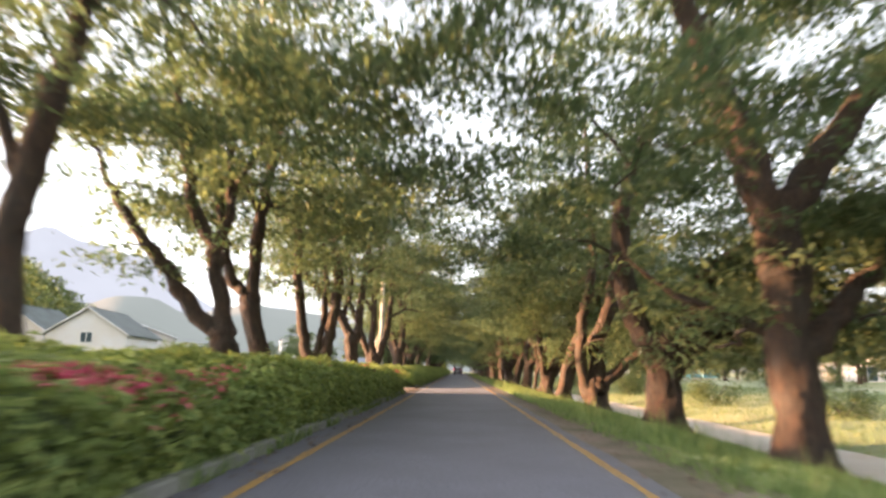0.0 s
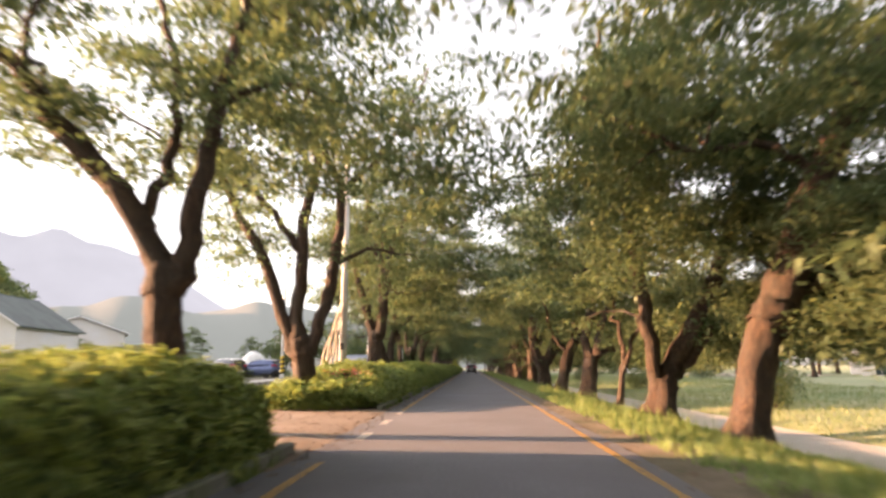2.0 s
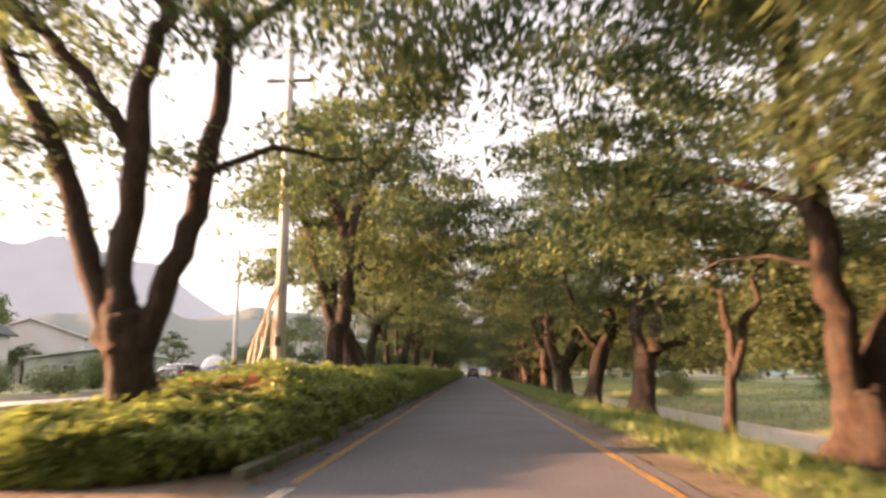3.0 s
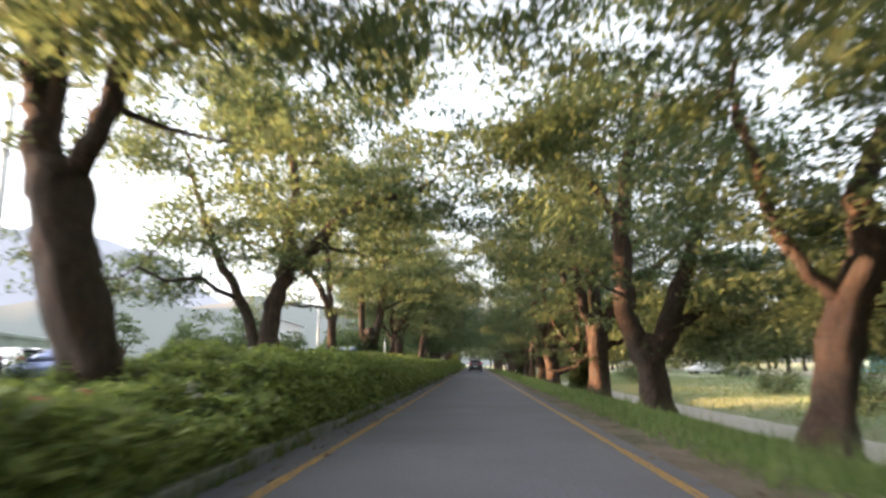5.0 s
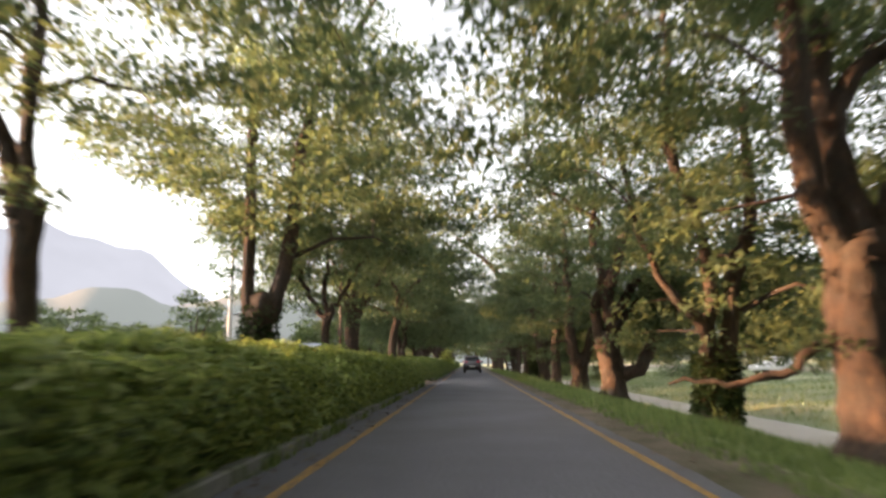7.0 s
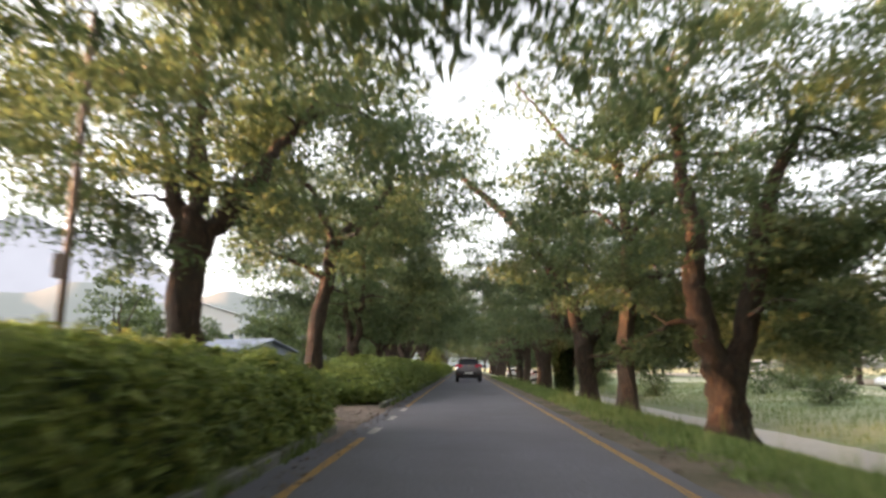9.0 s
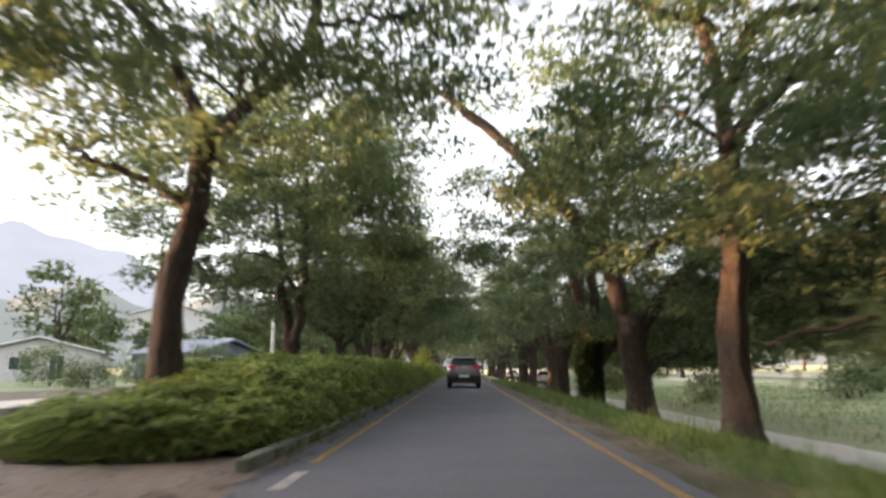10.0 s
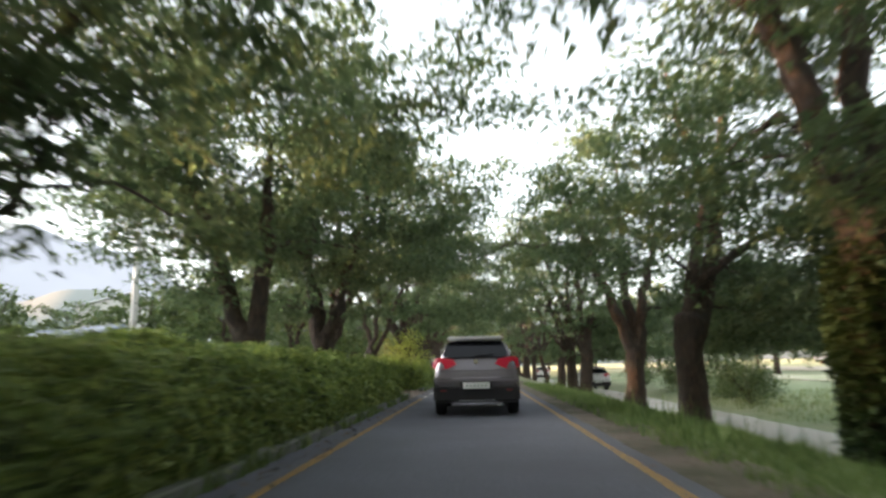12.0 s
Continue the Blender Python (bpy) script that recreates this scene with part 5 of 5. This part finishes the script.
    bumper = part("rear_bumper", box_bm(-0.87, 0.87, -0.035, 0.45, 0.27, 0.63, 0.06, 3), M_TRIM, ob, "black plastic lower rear bumper")
    part("skid_plate", box_bm(-0.36, 0.36, -0.05, 0.05, 0.30, 0.335, 0.012), M_CHROME, bumper)
    part("bumper_step", box_bm(-0.86, 0.86, -0.085, 0.3, 0.66, 0.79, 0.035, 3), paint, ob, "body-coloured rear bumper")
    hollow = part("plate_recess", box_bm(-0.32, 0.32, -0.095, 0.06, 0.52, 0.70, 0.01), M_TRIM, ob)
    plate = part("number_plate", box_bm(-0.265, 0.265, -0.11, -0.08, 0.55, 0.67, 0.006), M_PLATE, ob, "white number plate with dark bars")
    for k in range(6):
        part("plate_bar", box_bm(-0.21 + k * 0.075, -0.165 + k * 0.075, -0.113, -0.109, 0.59, 0.63), M_BAR, plate)
    part("badge", rod_bm((0, 0.002, 1.09), (0, 0.03, 1.09), 0.05, 0.05, 16), M_CHROME, ob)
    part("tailgate_crease", box_bm(-0.72, 0.72, -0.012, 0.06, 0.905, 0.925, 0.006), paint, ob)
    for s in (-1, 1):
        part("reverse_lamp", box_bm(s * 0.62 - 0.15, s * 0.62 + 0.15, -0.096, -0.07, 0.745, 0.765, 0.005), M_TRIM, ob)
    part("aerial", rod_bm((0, 0.62, 1.58), (0, 0.5, 1.70), 0.012, 0.006, 6), M_TRIM, ob)
    part("exhaust", rod_bm((0.45, -0.03, 0.24), (0.45, 0.2, 0.24), 0.035, 0.035, 12), M_CHROME, ob)
    return ob


sport_utility(-0.14, 129.0, M_SILVER, "champagne-silver sport utility car on the road, tail lamps lit")
M_WHITE_CAR, M_DARK_CAR = plain("white_car_paint", (0.7, 0.7, 0.7), 0.3), plain("dark_car_paint", (0.03, 0.035, 0.045), 0.25, 0.4)
sport_utility(-19.5, 71.5, M_DARK_CAR, "dark blue-grey car parked beside the side road", "parked_car", 62, z=0.16)
M_BLUE_CAR = plain("dusty_blue_car_paint", (0.10, 0.13, 0.24), 0.3, 0.4)
sport_utility(-17.6, 76.0, M_BLUE_CAR, "dusty blue car parked beside the side road", "parked_car", 78, z=0.16)
sport_utility(-22.5, 79.0, M_WHITE_CAR, "white car parked behind the side road", "parked_car", 70, z=float(ground_z(-22.5, 79.0)) + 0.01)
sport_utility(30, 128, M_WHITE_CAR, "white car parked beyond the meadow", "parked_car", 95, z=float(ground_z(30, 128)) + 0.01)
sport_utility(8.2, 161.5, M_WHITE_CAR, "white car parked on the path beside the avenue", "parked_car", 6, z=-0.875)
sport_utility(7.7, 196, M_WHITE_CAR, "white car parked far down the avenue", "parked_car", -4, z=-0.875)

# ---- buildings ----
M_WALL = two_scale("white_render_wall", (0.52, 0.52, 0.53), (0.64, 0.64, 0.65), 6, 0.4, 0.85, 0.2, 0.004, stain=(0.56, 0.53, 0.50))
M_ROOF = two_scale("dark_green_roof", (0.035, 0.055, 0.05), (0.08, 0.11, 0.10), 5, 0.6, 0.6, 0.3, 0.01, (0.2, 3, 1))
M_BLUE_ROOF = two_scale("blue_grey_roof", (0.16, 0.19, 0.24), (0.26, 0.30, 0.36), 5, 0.6, 0.6, 0.3, 0.01)
M_TEAL = two_scale("teal_sheet", (0.10, 0.34, 0.42), (0.18, 0.46, 0.54), 4, 0.5, 0.5, 0.2, 0.01)
M_SAGE = two_scale("sage_sheet_roof", (0.34, 0.40, 0.35), (0.46, 0.52, 0.46), 4, 0.5, 0.6, 0.2, 0.01)
M_RED = plain("red_sheet", (0.55, 0.10, 0.08), 0.5)
M_WINDOW, _, _b = material("window_glass", 0.08)
_b.inputs["Base Color"].default_value = (0.04, 0.06, 0.07, 1)


def box_truck(x, y, turn):
    """A small lorry whose cab points to +y before it is turned."""
    ob = base("box_truck", x, y, float(ground_z(x, y)), "small white box truck parked far across the meadow", "truck", "", turn)
    part("chassis", box_bm(-0.45, 0.45, -3.9, 3.9, 0.55, 0.80, 0.03), M_TRIM, ob)
    part("cargo_box", box_bm(-1.1, 1.1, -4.0, 1.35, 0.85, 3.15, 0.05, 2), M_WHITE_CAR, ob)
    bm = box_bm(-1.0, 1.0, 1.6, 3.95, 0.55, 2.75, 0.08, 2)
    for v in bm.verts:
        if v.co.z > 1.6 and v.co.y > 3.0:
            v.co.y -= 0.45 * (v.co.z - 1.6)
    cab = part("cab", bm, M_WHITE_CAR, ob)
    part("windscreen", box_bm(-0.86, 0.86, 3.42, 3.62, 1.72, 2.42, 0.03), M_WINDOW, cab, "dark windscreen glass")
    for side in (-1, 1):
        part("side_window", box_bm(side * 1.0 - 0.02, side * 1.0 + 0.02, 2.15, 3.2, 1.65, 2.4, 0.01), M_WINDOW, cab, "dark window glass")
        part("headlamp", box_bm(side * 0.75 - 0.16, side * 0.75 + 0.16, 3.90, 3.98, 0.85, 1.05, 0.02), M_CHROME, cab)
        for wy in (-2.4, 2.75):
            wheel(ob, side * 0.92, wy, 0.42)
    part("bumper", box_bm(-1.0, 1.0, 3.9, 4.05, 0.42, 0.66, 0.03), M_TRIM, ob)
    return ob


box_truck(53, 212, -117)


def gable_house(x, y, w, d, eaves, peak, turn, wall, roof, label, openings, over=0.45, along_x=True):
    """A house whose gable front faces -y before it is turned. openings: (x, z, width, height, kind)."""
    z = float(ground_z(x, y))
    ob = base("house", x, y, z, label, "house", "", turn)
    t = 0.22
    outline = [(-w / 2, 0), (w / 2, 0), (w / 2, eaves), (0, peak), (-w / 2, eaves)]
    for yy in (-d / 2, d / 2 - t):
        bm = bmesh.new()
        a = [bm.verts.new((px, yy, pz - 0.1)) for px, pz in outline]
        b = [bm.verts.new((px, yy + t, pz - 0.1)) for px, pz in outline]
        bm.faces.new(a)
        bm.faces.new(b[::-1])
        for k in range(5):
            bm.faces.new((a[k], b[k], b[(k + 1) % 5], a[(k + 1) % 5]))
        bmesh.ops.recalc_face_normals(bm, faces=bm.faces[:])
        part("gable_wall", bm, wall, ob)
    for s in (-1, 1):
        part("side_wall", box_bm(s * (w / 2 - t / 2) - t / 2, s * (w / 2 - t / 2) + t / 2, -d / 2 + t, d / 2 - t, -0.1, eaves - 0.1), wall, ob)
        run, rise = w / 2 + over, peak - eaves
        slope = math.atan2(rise, w / 2)
        bm = box_bm(0, run / math.cos(slope), -d / 2 - over, d / 2 + over, 0, 0.16, 0.02)
        bm.transform(Matrix.Translation((0, 0, peak)) @ Matrix.Rotation(slope, 4, "Y"))
        if s < 0:
            bm.transform(Matrix.Scale(-1, 4, (1, 0, 0)))
            bmesh.ops.reverse_faces(bm, faces=bm.faces[:])
        part("roof_slope", bm, roof, ob)
        part("barge_board", rod_bm((0, -d / 2 - over - 0.02, peak + 0.05), (s * run, -d / 2 - over - 0.02, peak + 0.05 - run * math.tan(slope)), 0.09, 0.09, 4), wall, ob)
    part("ridge_cap", rod_bm((0, -d / 2 - over, peak + 0.14), (0, d / 2 + over, peak + 0.14), 0.10, 0.10, 8), roof, ob)
    for ox, oz, ow, oh, kind in openings:
        f = part("door" if kind == "door" else "window", box_bm(ox - ow / 2 - 0.07, ox + ow / 2 + 0.07, -d / 2 - 0.05, -d / 2 + 0.06, oz - 0.07, oz + oh + 0.07, 0.01), M_WHITE_POLE, ob)
        part("pane", box_bm(ox - ow / 2, ox + ow / 2, -d / 2 - 0.062, -d / 2 - 0.045, oz, oz + oh), M_WINDOW, f, "dark window glass")
        part("mullion", box_bm(ox - 0.03, ox + 0.03, -d / 2 - 0.075, -d / 2 - 0.06, oz, oz + oh), M_WHITE_POLE, f)
    return ob


gable_house(-54.5, 78, 9.2, 11, 5.0, 8.0, 4, M_WALL, M_ROOF, "white house with a dark green gabled roof", [(-2, 0.9, 1.6, 1.3, "window"), (1.8, 0.9, 1.6, 1.3, "window"), (-1.5, 3.2, 1.4, 1.1, "window")])
gable_house(-42.5, 74, 8.6, 11, 4.4, 7.2, 8, M_WALL, M_ROOF, "white house with a dark roof and tall windows", [(-2.2, 0.9, 1.2, 1.9, "window"), (0.2, 0.2, 1.5, 2.3, "door"), (2.6, 0.9, 1.0, 1.8, "window"), (0, 3.4, 1.2, 1.1, "window")])
gable_house(-54, 104, 11, 8, 5.4, 7.4, 30, M_WALL, M_BLUE_ROOF, "pale house with a blue-grey roof", [(-2, 1, 1.5, 1.3, "window"), (2, 1, 1.5, 1.3, "window")])
gable_house(-41, 97, 13, 6, 2.7, 3.6, 22, M_SAGE, M_SAGE, "long low shed with a pale roof", [(-2.4, 1, 1.2, 1.0, "window"), (1.6, 0.1, 1.2, 2.0, "door")])
gable_house(-36.5, 151, 9, 7, 2.3, 3.5, 24, M_WALL, M_BLUE_ROOF, "low white cottage beside the side road", [(-1.2, 0.9, 1.5, 1.0, "window"), (1.4, 0.1, 1.0, 1.9, "door")])
gable_house(-23.5, 152, 6.4, 8, 2.3, 3.3, 62, M_BLUE_ROOF, M_BLUE_ROOF, "low shed with a blue-grey metal roof", [(-1.4, 1.0, 1.4, 0.9, "window")])
gable_house(-52, 210, 14, 12, 10, 12, 20, M_WALL, M_BLUE_ROOF, "distant pale block of flats among trees", [(-5, 2, 2, 1.4, "window"), (0, 2, 2, 1.4, "window"), (5, 2, 2, 1.4, "window"), (-5, 5, 2, 1.4, "window"), (0, 5, 2, 1.4, "window"), (5, 5, 2, 1.4, "window")])
gable_house(58, 92, 9, 6, 2.6, 3.6, -48, M_WALL, M_TEAL, "shed with a bright teal sheet roof beyond the meadow", [(-2.5, 0.9, 1.4, 1.2, "window"), (1.5, 0.1, 2.4, 2.0, "door")])
gable_house(50, 99, 4, 4, 2.2, 3.0, -40, M_WALL, M_TEAL, "small white hut with a teal roof", [(0, 0.1, 1.2, 1.9, "door")])
gable_house(60, 112, 10, 6, 2.8, 3.8, -50, M_WALL, M_WALL, "white shed at the meadow's edge", [(-2.6, 0.8, 1.6, 1.2, "window"), (2.2, 0.8, 1.6, 1.2, "window")])
gable_house(52, 138, 6, 5, 2.2, 3.0, -60, M_TEAL, M_RED, "teal kiosk with a red roof beyond the meadow", [(0, 0.8, 2.0, 1.0, "window")])
gable_house(54, 66, 9, 6, 2.4, 3.3, -70, M_TEAL, M_WALL, "blue-green hall with a pale roof beyond the meadow", [(-2, 0.8, 1.5, 1.2, "window"), (2, 0.8, 1.5, 1.2, "window")])


def water_tank(x, y):
    ob = base("water_tank", x, y, float(ground_z(x, y)), "round white water tank on a low plinth", "tank")
    part("plinth", rod_bm((0, 0, -0.05), (0, 0, 0.5), 1.0, 1.0, 20), M_KERB, ob)
    bm = bmesh.new()
    bmesh.ops.create_uvsphere(bm, u_segments=24, v_segments=14, radius=1.15)
    for v in bm.verts:
        v.co = (v.co.x, v.co.y, max(v.co.z, -0.75) * 1.05 + 1.28)
    part("drum", bm, M_WHITE_POLE, ob, smooth=True)
    part("hatch", rod_bm((0, 0, 2.42), (0, 0, 2.55), 0.28, 0.28, 14), M_WHITE_POLE, ob)


water_tank(-21.5, 80.5)
